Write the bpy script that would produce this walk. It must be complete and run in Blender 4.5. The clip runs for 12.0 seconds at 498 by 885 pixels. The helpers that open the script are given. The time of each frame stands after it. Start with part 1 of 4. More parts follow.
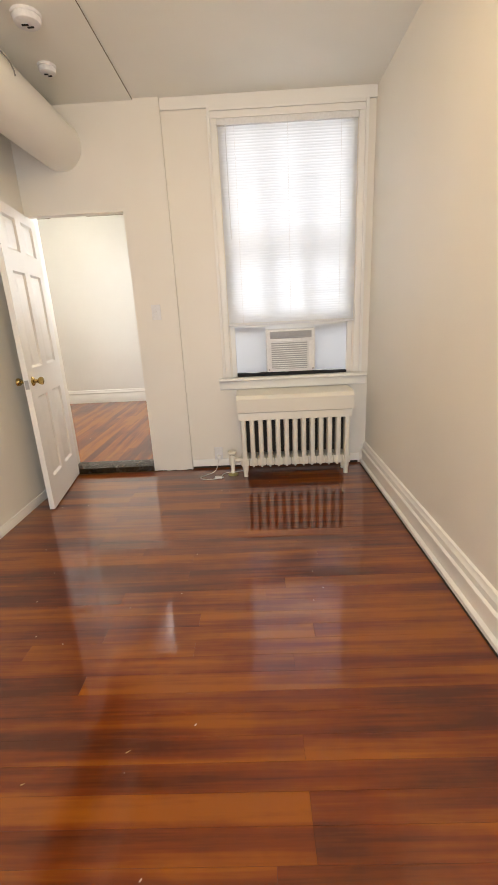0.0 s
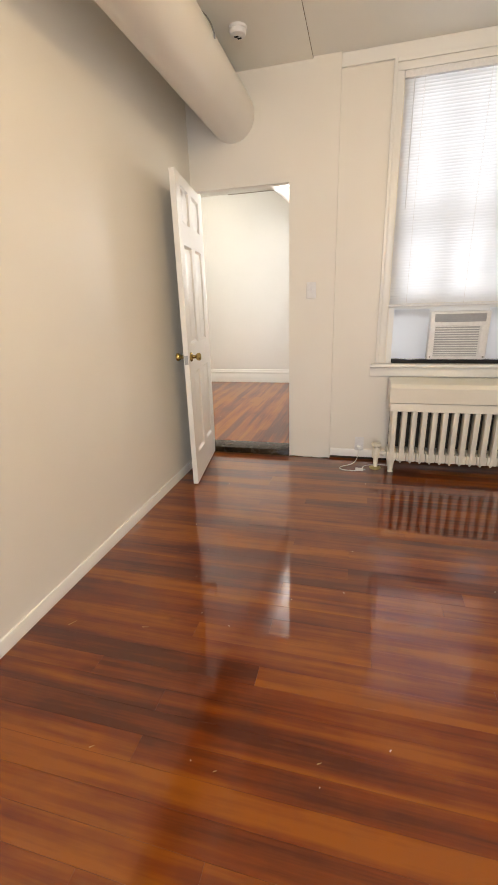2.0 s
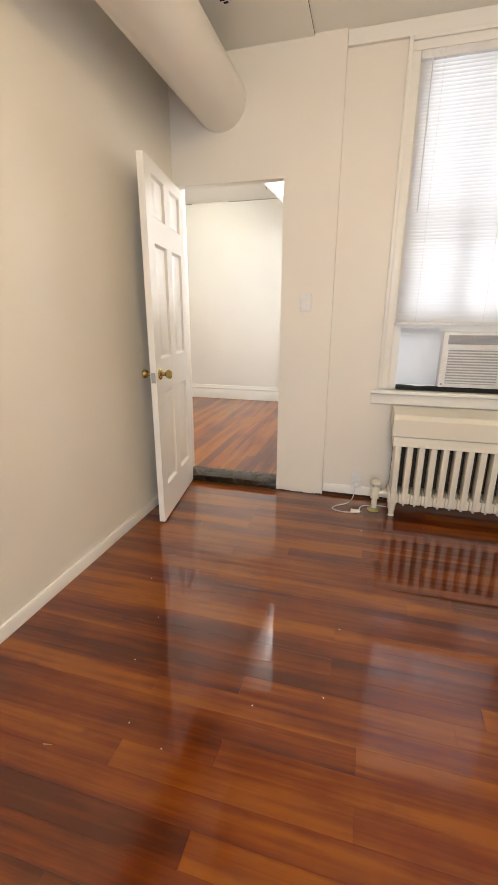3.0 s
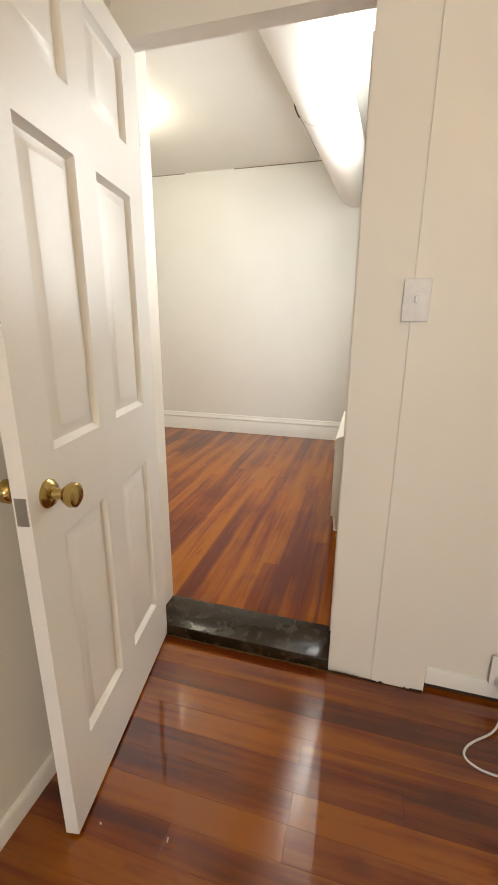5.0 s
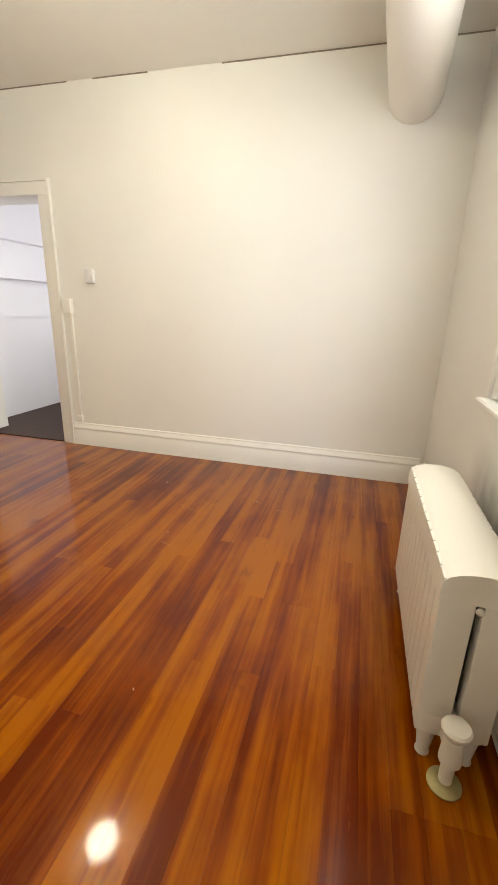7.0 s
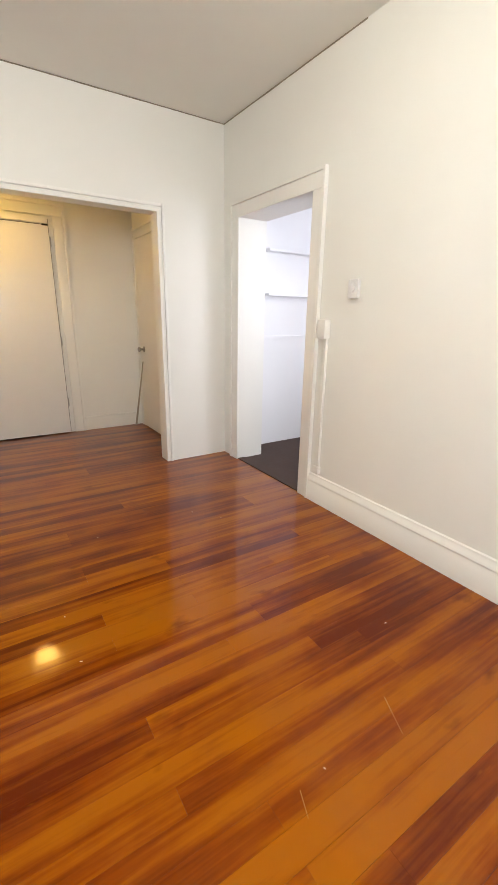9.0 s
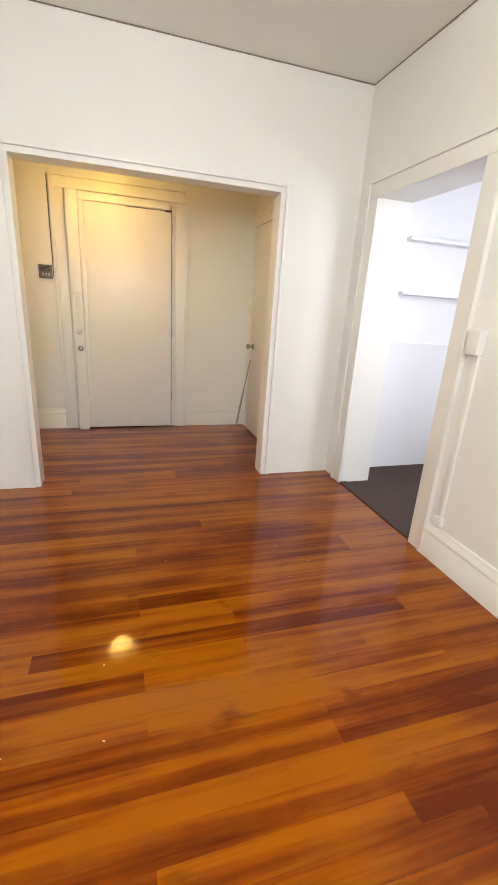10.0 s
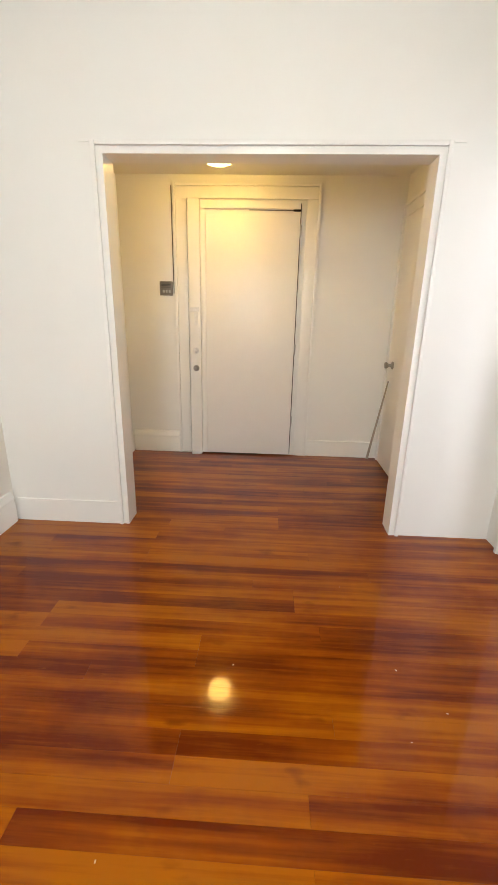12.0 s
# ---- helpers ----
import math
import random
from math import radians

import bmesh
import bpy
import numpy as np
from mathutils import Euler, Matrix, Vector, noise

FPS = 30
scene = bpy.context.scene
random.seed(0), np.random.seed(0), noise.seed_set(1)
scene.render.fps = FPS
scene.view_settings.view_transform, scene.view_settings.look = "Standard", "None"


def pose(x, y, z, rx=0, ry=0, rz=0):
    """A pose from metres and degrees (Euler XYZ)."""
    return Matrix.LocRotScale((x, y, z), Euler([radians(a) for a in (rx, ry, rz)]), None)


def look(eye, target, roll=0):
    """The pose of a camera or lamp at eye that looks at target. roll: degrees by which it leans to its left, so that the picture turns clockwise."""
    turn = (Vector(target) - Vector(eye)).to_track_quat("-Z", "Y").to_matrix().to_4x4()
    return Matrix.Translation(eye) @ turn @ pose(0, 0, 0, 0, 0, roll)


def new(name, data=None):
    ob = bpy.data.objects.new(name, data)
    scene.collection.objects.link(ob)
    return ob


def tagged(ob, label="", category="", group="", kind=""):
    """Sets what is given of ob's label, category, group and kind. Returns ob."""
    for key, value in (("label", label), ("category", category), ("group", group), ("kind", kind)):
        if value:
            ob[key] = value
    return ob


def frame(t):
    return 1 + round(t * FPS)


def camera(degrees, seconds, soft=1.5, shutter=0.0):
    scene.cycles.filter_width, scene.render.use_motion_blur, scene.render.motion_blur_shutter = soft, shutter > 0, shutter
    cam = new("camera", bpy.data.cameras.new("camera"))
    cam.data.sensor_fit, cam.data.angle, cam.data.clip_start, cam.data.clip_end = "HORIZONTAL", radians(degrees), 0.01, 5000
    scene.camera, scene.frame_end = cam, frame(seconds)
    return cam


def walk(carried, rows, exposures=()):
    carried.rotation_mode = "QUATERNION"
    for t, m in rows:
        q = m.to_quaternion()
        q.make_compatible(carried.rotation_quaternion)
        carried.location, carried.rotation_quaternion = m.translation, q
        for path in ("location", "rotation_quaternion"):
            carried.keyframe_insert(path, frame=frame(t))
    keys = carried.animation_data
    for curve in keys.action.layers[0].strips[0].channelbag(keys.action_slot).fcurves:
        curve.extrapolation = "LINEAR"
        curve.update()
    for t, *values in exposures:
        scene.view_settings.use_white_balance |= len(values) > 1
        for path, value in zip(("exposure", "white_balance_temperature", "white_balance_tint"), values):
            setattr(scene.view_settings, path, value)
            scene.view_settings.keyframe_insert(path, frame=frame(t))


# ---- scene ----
cam = camera(62.0, 12.0)
PATH = [
    (0, (0.312, -0.272, 1.296), (0.26, 1.639, 0.709), -2.9),
    (0.5, (0.051, -0.197, 1.257), (-0.205, 1.701, 0.682), -0.7),
    (1, (-0.074, -0.182, 1.246), (-0.442, 1.666, 0.577), -1.5),
    (1.5, (-0.097, -0.188, 1.257), (-0.602, 1.625, 0.582), -1.7),
    (2, (-0.092, -0.174, 1.276), (-0.585, 1.657, 0.638), -1.9),
    (2.5, (-0.054, 0.023, 1.231), (-0.482, 1.878, 0.617), -1.4),
    (3, (-0.056, 0.315, 1.257), (-0.568, 2.16, 0.679), 0.2),
    (3.2, (-0.075, 0.442, 1.255), (-0.625, 2.278, 0.684), 0.3),
    (4.8, (-0.519, 1.701, 1.273), (-1.137, 3.532, 0.755), 1.4),
    (5, (-0.582, 1.861, 1.287), (-1.108, 3.709, 0.733), 0.4),
    (5.5, (-0.668, 2.218, 1.258), (-1.232, 4.055, 0.702), 0.4),
    (6, (-0.77, 2.573, 1.258), (-1.436, 4.368, 0.68), 2.0),
    (6.5, (-0.914, 2.944, 1.258), (-1.396, 4.806, 0.713), 1.5),
    (6.7, (-0.947, 3.069, 1.257), (-1.409, 4.924, 0.669), 1.8),
    (8.3, (-1.163, 4.145, 1.251), (-2.191, 5.761, 0.675), 1.3),
    (8.5, (-1.195, 4.231, 1.263), (-2.386, 5.731, 0.684), 1.1),
    (9, (-1.319, 4.491, 1.325), (-2.926, 5.527, 0.74), 0.9),
    (9.5, (-1.485, 4.644, 1.32), (-3.248, 5.355, 0.698), 1.5),
    (10, (-1.736, 4.742, 1.35), (-3.546, 5.318, 0.724), 3.7),
    (10.5, (-1.839, 4.758, 1.339), (-3.687, 5.149, 0.684), 3.6),
    (11, (-1.943, 4.831, 1.334), (-3.825, 5.05, 0.693), 2.8),
    (11.5, (-2.135, 4.968, 1.374), (-4.04, 4.999, 0.766), 1.9),
    (12, (-2.378, 5.031, 1.348), (-4.284, 4.942, 0.749), 1.2),
]
walk(cam, [(t, look(eye, target, roll)) for t, eye, target, roll in PATH],
     exposures=[(0.0, 0.5, 6750, 12), (3.2, 0.5, 6750, 12), (5.0, 0.38, 6800, 10), (6.7, 0.48, 7000, 10), (8.3, 0.6, 6550, 11), (10.0, 0.78, 6350, 11), (12.0, 0.88, 6300, 11)])

# ---- light ----
FILL_LAMP_A, GLOW_B, GLOW_H = 26, 45, 26
SKY_WIN, SKY_SIDE, SKY_REAR = 13, 35, 26

world = bpy.data.worlds.new("sky")
world.use_nodes = True
scene.world = world
wt = world.node_tree
sky = wt.nodes.new("ShaderNodeTexSky")
sky.sky_type = "NISHITA"
sky.sun_disc = False
sky.sun_elevation = radians(50)
sky.sun_rotation = radians(258)
wt.links.new(sky.outputs[0], wt.nodes["Background"].inputs[0])
wt.nodes["Background"].inputs[1].default_value = 0.12


def area_lamp(name, m, sx, sy, power, colour):
    data = bpy.data.lights.new(name, "AREA")
    data.shape, data.size, data.size_y, data.energy, data.color = "RECTANGLE", sx, sy, power, colour
    ob = new(name, data)
    ob.matrix_world = m
    return ob


def bulb(name, x, y, z, power, colour, radius):
    data = bpy.data.lights.new(name, "POINT")
    data.energy, data.color, data.shadow_soft_size = power, colour, radius
    ob = new(name, data)
    ob.location = (x, y, z)
    return ob


sun = bpy.data.lights.new("sun", "SUN")
sun.energy, sun.angle, sun.color = 2.0, radians(0.5), (1.0, 0.94, 0.85)
new("sun", sun).matrix_world = look((0, 0, 20), (14, 3, 0))

COOL = (0.91, 0.94, 1.0)
WARM = (1.0, 0.74, 0.40)
area_lamp("window_light", look((0.605, 4.35, 1.85), (0.605, 3.2, 1.7)), 1.1, 1.9, SKY_WIN, COOL)
area_lamp("window_light", look((-0.466, 4.575, 1.915), (-4, 4.575, 1.7)), 0.78, 1.14, SKY_SIDE, (0.96, 0.985, 1.0))
rear = area_lamp("window_light", look((0.1, -2.63, 1.6), (0.0, 0.0, 1.25)), 1.0, 1.4, SKY_REAR, (0.80, 0.88, 1.0))
rear.data.spread = radians(130)
area_lamp("kitchen_window_light", look((-3.0, 7.35, 1.6), (-5, 7.3, 1.4)), 0.9, 1.2, 13, (0.92, 0.93, 1.0))

# ---- materials ----


class Mat:
    """A node material with short calls for its nodes."""

    def __init__(self, name):
        self.m = bpy.data.materials.new(name)
        self.m.use_nodes = True
        self.t = self.m.node_tree
        self.b = self.t.nodes["Principled BSDF"]
        self.coord = self.t.nodes.new("ShaderNodeTexCoord")

    def node(self, kind, **values):
        n = self.t.nodes.new(kind)
        for key, value in values.items():
            n.inputs[key.replace("_", " ")].default_value = value
        return n

    def link(self, a, b):
        self.t.links.new(a, b)

    def noise(self, scale, detail=4, stretch=(1, 1, 1), source=None, rough=0.5, shift=None):
        mp = self.node("ShaderNodeMapping")
        mp.inputs["Scale"].default_value = stretch
        self.link(source or self.coord.outputs["Object"], mp.inputs["Vector"])
        if shift:
            self.link(shift, mp.inputs["Location"])
        n = self.node("ShaderNodeTexNoise", Scale=scale, Detail=detail, Roughness=rough)
        self.link(mp.outputs[0], n.inputs["Vector"])
        return n.outputs["Fac"]

    def ramp(self, fac, *stops):
        r = self.node("ShaderNodeValToRGB")
        e = r.color_ramp.elements
        while len(e) < len(stops):
            e.new(0.5)
        for el, (pos, col) in zip(e, stops):
            el.position, el.color = pos, (*col, 1)
        self.link(fac, r.inputs[0])
        return r.outputs[0]

    def mix(self, fac, a, b, mode="MIX"):
        n = self.t.nodes.new("ShaderNodeMix")
        n.data_type, n.blend_type = "RGBA", mode
        for value, key in ((fac, 0), (a, 6), (b, 7)):
            if isinstance(value, (int, float)):
                n.inputs[key].default_value = value
            elif isinstance(value, tuple):
                n.inputs[key].default_value = (*value, 1)
            else:
                self.link(value, n.inputs[key])
        return n.outputs[2]

    def map(self, fac, a, b, lo=0.0, hi=1.0):
        n = self.t.nodes.new("ShaderNodeMapRange")
        for i, v in ((1, lo), (2, hi), (3, a), (4, b)):
            n.inputs[i].default_value = v
        self.link(fac, n.inputs[0])
        return n.outputs[0]

    def bump(self, fac, strength, distance):
        n = self.node("ShaderNodeBump", Strength=strength, Distance=distance)
        self.link(fac, n.inputs["Height"])
        self.link(n.outputs[0], self.b.inputs["Normal"])
        return n

    def set(self, **values):
        for key, value in values.items():
            sock = self.b.inputs[key.replace("_", " ")]
            if isinstance(value, tuple):
                sock.default_value = (*value, 1)
            elif isinstance(value, (int, float)):
                sock.default_value = value
            else:
                self.link(value, sock)
        return self


def paint(name, a, b, rough, relief=0.25):
    m = Mat(name)
    broad, fine = m.noise(1.3, 5), m.noise(160, 3)
    m.set(Base_Color=m.ramp(broad, (0.3, a), (0.72, b)), Roughness=m.map(m.noise(1.5, 2), rough - 0.03, rough + 0.03))
    lumps = m.noise(9, 3)
    m.bump(m.mix(0.5, fine, lumps), relief, 0.0012)
    return m.m


def plain(name, colour, rough, metal=0.0, grain=60.0, spread=0.12, relief=0.1):
    m = Mat(name)
    dark = tuple(c * (1 - spread) for c in colour)
    n = m.noise(grain, 4)
    m.set(Base_Color=m.ramp(m.mix(0.5, n, m.noise(grain / 8, 3)), (0.35, dark), (0.65, colour)), Metallic=metal, Roughness=m.map(n, rough * 0.85, min(1, rough * 1.2)))
    m.bump(n, relief, 0.001)
    return m.m


WALL_A = paint("cream_wall_paint", (0.80, 0.765, 0.69), (0.83, 0.80, 0.735), 0.46)
WALL_B = paint("ivory_wall_paint", (0.80, 0.795, 0.755), (0.84, 0.835, 0.795), 0.45)
WALL_K = paint("white_kitchen_paint", (0.80, 0.80, 0.82), (0.84, 0.84, 0.86), 0.4)
CEILING = paint("ceiling_paint", (0.82, 0.81, 0.75), (0.86, 0.85, 0.79), 0.6)
TRIM = paint("gloss_trim_paint", (0.82, 0.81, 0.77), (0.86, 0.85, 0.81), 0.32, 0.05)
DOOR = plain("white_door_paint", (0.84, 0.82, 0.78), 0.33, 0.0, 90, 0.02, 0.04)
DUCT = paint("white_duct_paint", (0.80, 0.77, 0.71), (0.84, 0.82, 0.77), 0.35, 0.1)
IRON = paint("radiator_enamel", (0.74, 0.70, 0.60), (0.80, 0.77, 0.68), 0.35, 0.35)
PLASTIC = plain("white_plastic", (0.82, 0.82, 0.82), 0.35)
AC_GREY = plain("grey_plastic", (0.45, 0.46, 0.47), 0.45)
BLACK = plain("black_foam", (0.012, 0.012, 0.013), 0.8)
BRASS = plain("worn_brass", (0.50, 0.36, 0.13), 0.22, 1.0)
STEEL = plain("dull_steel", (0.42, 0.41, 0.39), 0.35, 1.0)
DARK_METAL = plain("dark_bronze_metal", (0.16, 0.14, 0.12), 0.45, 0.5)
TAN_METAL = plain("painted_escutcheon", (0.42, 0.36, 0.16), 0.4, 0.4)
GRIME = plain("dark_gap_grime", (0.03, 0.017, 0.008), 0.7)
SLIVER = plain("pale_sliver_wood", (0.50, 0.30, 0.09), 0.6)
GRIME_JOINT = plain("joint_shadow_grime", (0.26, 0.22, 0.17), 0.8)
# brown tone of the solid wedge that imitates a corner shadow
WEDGE_TONE = plain("corner_shadow_tone", (0.42, 0.36, 0.29), 0.6)
# dark colour that paints in the shade behind and inside the radiators
SHADE_TONE = plain("radiator_shade", (0.045, 0.038, 0.030), 0.9, 0.0, 9, 0.5)
BROWN_LINO = plain("dark_brown_floor", (0.060, 0.030, 0.020), 0.65, 0.0, 30, 0.3)
MORTAR = plain("crumbling_tan_mortar", (0.15, 0.085, 0.025), 0.8, 0.0, 40, 0.4)
CORD = plain("white_cord", (0.78, 0.74, 0.70), 0.5)
CHIP = plain("pale_paint_chip", (0.62, 0.47, 0.32), 0.6)
BRICK_OUT = plain("outside_masonry", (0.5, 0.46, 0.42), 0.9, 0.0, 8, 0.3)


def wood_floor(name, dark, mid, light, along, gloss):
    """Varnished boards: grain in each board, broad streaks of tone that run along the boards across the whole floor."""
    m = Mat(name)
    info = m.t.nodes.new("ShaderNodeObjectInfo")
    rnd = info.outputs["Random"]
    off = m.node("ShaderNodeCombineXYZ")
    for i, k in enumerate((37.0, 91.0, 13.0)):
        mul = m.t.nodes.new("ShaderNodeMath")
        mul.operation = "MULTIPLY"
        mul.inputs[1].default_value = k
        m.link(rnd, mul.inputs[0])
        m.link(mul.outputs[0], off.inputs[i])
    pos = m.t.nodes.new("ShaderNodeNewGeometry").outputs["Position"]
    run = (lambda a, b: (a, b, 1)) if along == "x" else (lambda a, b: (b, a, 1))
    grain = m.noise(7, 9, (0.4, 10, 1), shift=off.outputs[0], rough=0.65)
    figure = m.noise(2.2, 6, (0.5, 14, 1), shift=off.outputs[0], rough=0.6)
    streak = m.noise(1.5, 4, run(0.45, 8.0), source=pos, rough=0.55)
    cloud = m.noise(1.25, 5, run(1.0, 1.5), source=pos, rough=0.6)
    tone = m.mix(0.30, m.mix(0.45, streak, cloud), m.mix(0.4, figure, grain))
    tone = m.mix(0.10, tone, rnd)
    col = m.ramp(tone, (0.425, dark), (0.49, mid), (0.565, light))
    spots = m.noise(9, 3, run(0.5, 1.3), source=pos)
    col = m.mix(m.map(spots, 0.0, 0.6, 0.66, 0.78), col, dark)
    worn = m.noise(24, 4, run(0.25, 1.6), source=pos, rough=0.7)
    col = m.mix(m.map(worn, 0.0, 0.35, 0.66, 0.76), col, light)
    wear = m.noise(3.5, 6, (1, 1, 1), source=pos)
    m.set(Base_Color=col, Roughness=0.32, IOR=gloss * 0.9, Specular_Tint=(1.0, 0.42, 0.14), Coat_Weight=1.0, Coat_IOR=gloss, Coat_Roughness=m.map(wear, 0.03, 0.07, 0.35, 0.7))
    wave = m.noise(2.6, 3, run(0.6, 2.2), source=pos)
    bp = m.bump(m.mix(0.12, wave, grain), 0.03, 0.006)
    m.link(bp.outputs[0], m.b.inputs["Coat Normal"])
    return m.m


FLOOR_A = wood_floor("red_varnished_boards", (0.060, 0.0052, 0.0001), (0.148, 0.0225, 0.0001), (0.248, 0.065, 0.0002), "x", 1.62)
FLOOR_B = wood_floor("amber_varnished_boards", (0.104, 0.0120, 0.0001), (0.208, 0.0385, 0.0001), (0.320, 0.090, 0.0002), "y", 1.30)


def stone():
    m = Mat("worn_dark_saddle")
    n, s = m.noise(7, 6), m.noise(26, 5)
    col = m.ramp(n, (0.3, (0.012, 0.007, 0.003)), (0.7, (0.034, 0.020, 0.008)))
    crack = m.noise(3.2, 9, (1, 1, 1), rough=0.65)
    pale = m.mix(m.map(crack, 0.3, 0.0, 0.502, 0.506), col, (0.04, 0.03, 0.015))
    col = m.mix(m.map(crack, 0.0, 1.0, 0.492, 0.5), col, pale)
    m.set(Base_Color=m.mix(m.map(s, 0, 0.4, 0.70, 0.80), col, (0.10, 0.07, 0.03)), Roughness=m.map(s, 0.10, 0.34, 0.35, 0.65), Specular_IOR_Level=0.3)
    m.bump(s, 0.35, 0.004)
    return m.m


SADDLE = stone()


def blind_cloth():
    m = Mat("translucent_blind")
    tr = m.node("ShaderNodeBsdfTranslucent", Color=(0.90, 0.92, 0.94, 1))
    mixer = m.node("ShaderNodeMixShader", Fac=0.68)
    m.set(Base_Color=(0.85, 0.85, 0.86), Roughness=0.45)
    m.link(m.b.outputs[0], mixer.inputs[1])
    m.link(tr.outputs[0], mixer.inputs[2])
    m.link(mixer.outputs[0], m.t.nodes["Material Output"].inputs[0])
    return m.m


def glow(name, colour, strength):
    m = Mat(name)
    m.set(Base_Color=(0.9, 0.9, 0.88), Emission_Color=colour, Emission_Strength=strength, Roughness=0.4)
    return m.m


def window_glass():
    m = Mat("window_glass")
    m.set(Base_Color=(0.97, 0.98, 0.98), Roughness=0.0, IOR=1.45, Transmission_Weight=1.0)
    return m.m


def scuffed():
    m = Mat("scuffed_trim_paint")
    streak = m.noise(6, 6, (6, 1.2, 9), rough=0.7)
    m.set(Base_Color=m.mix(m.map(streak, 0.0, 0.6, 0.55, 0.70), (0.76, 0.72, 0.60), (0.035, 0.026, 0.016)), Roughness=0.45)
    m.bump(streak, 0.3, 0.002)
    return m.m




def sooty_wall(y0, y1, z0, z1):
    """Ivory paint, blackened in drifts where the radiator's hot air has risen along the wall."""
    m = Mat("sooty_ivory_wall_paint")
    broad = m.noise(1.3, 5)
    pos = m.t.nodes.new("ShaderNodeNewGeometry").outputs["Position"]
    axes = m.t.nodes.new("ShaderNodeSeparateXYZ")
    m.link(pos, axes.inputs[0])

    def times(a, b):
        n = m.t.nodes.new("ShaderNodeMath")
        n.operation = "MULTIPLY"
        m.link(a, n.inputs[0])
        m.link(b, n.inputs[1])
        return n.outputs[0]

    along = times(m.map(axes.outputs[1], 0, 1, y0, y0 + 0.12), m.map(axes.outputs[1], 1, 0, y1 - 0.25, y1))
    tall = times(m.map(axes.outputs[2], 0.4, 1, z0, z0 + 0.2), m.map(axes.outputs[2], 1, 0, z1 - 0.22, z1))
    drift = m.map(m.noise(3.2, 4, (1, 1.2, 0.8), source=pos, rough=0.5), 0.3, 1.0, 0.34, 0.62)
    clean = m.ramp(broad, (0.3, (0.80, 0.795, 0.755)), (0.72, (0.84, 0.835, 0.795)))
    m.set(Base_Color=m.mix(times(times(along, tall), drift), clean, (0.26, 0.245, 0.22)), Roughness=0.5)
    m.bump(m.mix(0.5, m.noise(160, 3), m.noise(9, 3)), 0.25, 0.0012)
    return m.m


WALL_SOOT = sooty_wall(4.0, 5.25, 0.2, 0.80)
SCUFFED = scuffed()
BLIND = blind_cloth()
GLASS = window_glass()
GLOBE = glow("lit_globe_glass", (1.0, 0.95, 0.76), GLOW_B)
HALL_GLOBE = glow("lit_hall_globe", (1.0, 0.60, 0.14), GLOW_H)
# globe of the added, unseen lamp in the first room
FILL_GLOBE_A = glow("added_fill_globe", (1.0, 0.90, 0.74), 6.0)

# ---- mesh helpers ----


def add_box(bm, x0, x1, y0, y1, z0, z1, bevel=0.0, m=None):
    made = bmesh.ops.create_cube(bm, size=1)["verts"]
    for v in made:
        v.co = Vector(((x0 + x1) / 2 + v.co.x * (x1 - x0), (y0 + y1) / 2 + v.co.y * (y1 - y0), (z0 + z1) / 2 + v.co.z * (z1 - z0)))
    if bevel:
        edges = list({e for v in made for e in v.link_edges})
        made = bmesh.ops.bevel(bm, geom=edges, offset=bevel, segments=2, profile=0.6, affect="EDGES", clamp_overlap=True)["verts"]
    if m:
        bmesh.ops.transform(bm, matrix=m, verts=[v for v in made if v.is_valid])
    return bm


def add_tube(bm, a, b, r, seg=20, r2=None, bevel=0.0):
    a, b = Vector(a), Vector(b)
    turn = (b - a).to_track_quat("Z", "Y").to_matrix().to_4x4()
    made = bmesh.ops.create_cone(bm, cap_ends=True, segments=seg, radius1=r, radius2=r if r2 is None else r2, depth=(b - a).length)["verts"]
    bmesh.ops.transform(bm, matrix=Matrix.Translation((a + b) / 2) @ turn, verts=made)
    return bm


def add_ball(bm, c, r, sx=1, sy=1, sz=1, seg=20):
    made = bmesh.ops.create_uvsphere(bm, u_segments=seg, v_segments=seg // 2, radius=r)["verts"]
    bmesh.ops.transform(bm, matrix=Matrix.Translation(c) @ Matrix.Diagonal((sx, sy, sz, 1)), verts=made)
    return bm


def add_lathe(bm, m, profile, seg=24):
    """A turned shape: (radius, height) pairs round the local z."""
    rings = []
    for r, z in profile:
        rings.append([bm.verts.new(m @ Vector((r * math.cos(2 * math.pi * i / seg), r * math.sin(2 * math.pi * i / seg), z))) for i in range(seg)])
    for lo, hi in zip(rings, rings[1:]):
        for i in range(seg):
            bm.faces.new((lo[i], lo[(i + 1) % seg], hi[(i + 1) % seg], hi[i]))
    bm.faces.new(rings[0][::-1])
    bm.faces.new(rings[-1])
    return bm


def add_run(bm, profile, a, b, out):
    """A moulding: (outward, height) pairs of a closed outline swept from a to b; out: the way that faces the room."""
    a, b, out = Vector(a), Vector(b), Vector(out)
    ends = [[bm.verts.new(p + out * o + Vector((0, 0, h))) for o, h in profile] for p in (a, b)]
    n = len(profile)
    for i in range(n):
        bm.faces.new((ends[0][i], ends[0][(i + 1) % n], ends[1][(i + 1) % n], ends[1][i]))
    bm.faces.new(ends[0][::-1])
    bm.faces.new(ends[1])
    return bm


def mesh_of(name, bm, material, smooth=True):
    bmesh.ops.recalc_face_normals(bm, faces=bm.faces)
    me = bpy.data.meshes.new(name)
    bm.to_mesh(me)
    bm.free()
    me.materials.append(material)
    if smooth:
        me.shade_smooth()
        me.set_sharp_from_angle(angle=radians(35))
    return me


def part(name, bm, material, parent, label=""):
    ob = new(name, mesh_of(name, bm, material))
    ob.parent = parent
    return tagged(ob, label)


def structure(name, bm, material, label, category):
    return tagged(new(name, mesh_of(name, bm, material)), label, category, kind="structure")


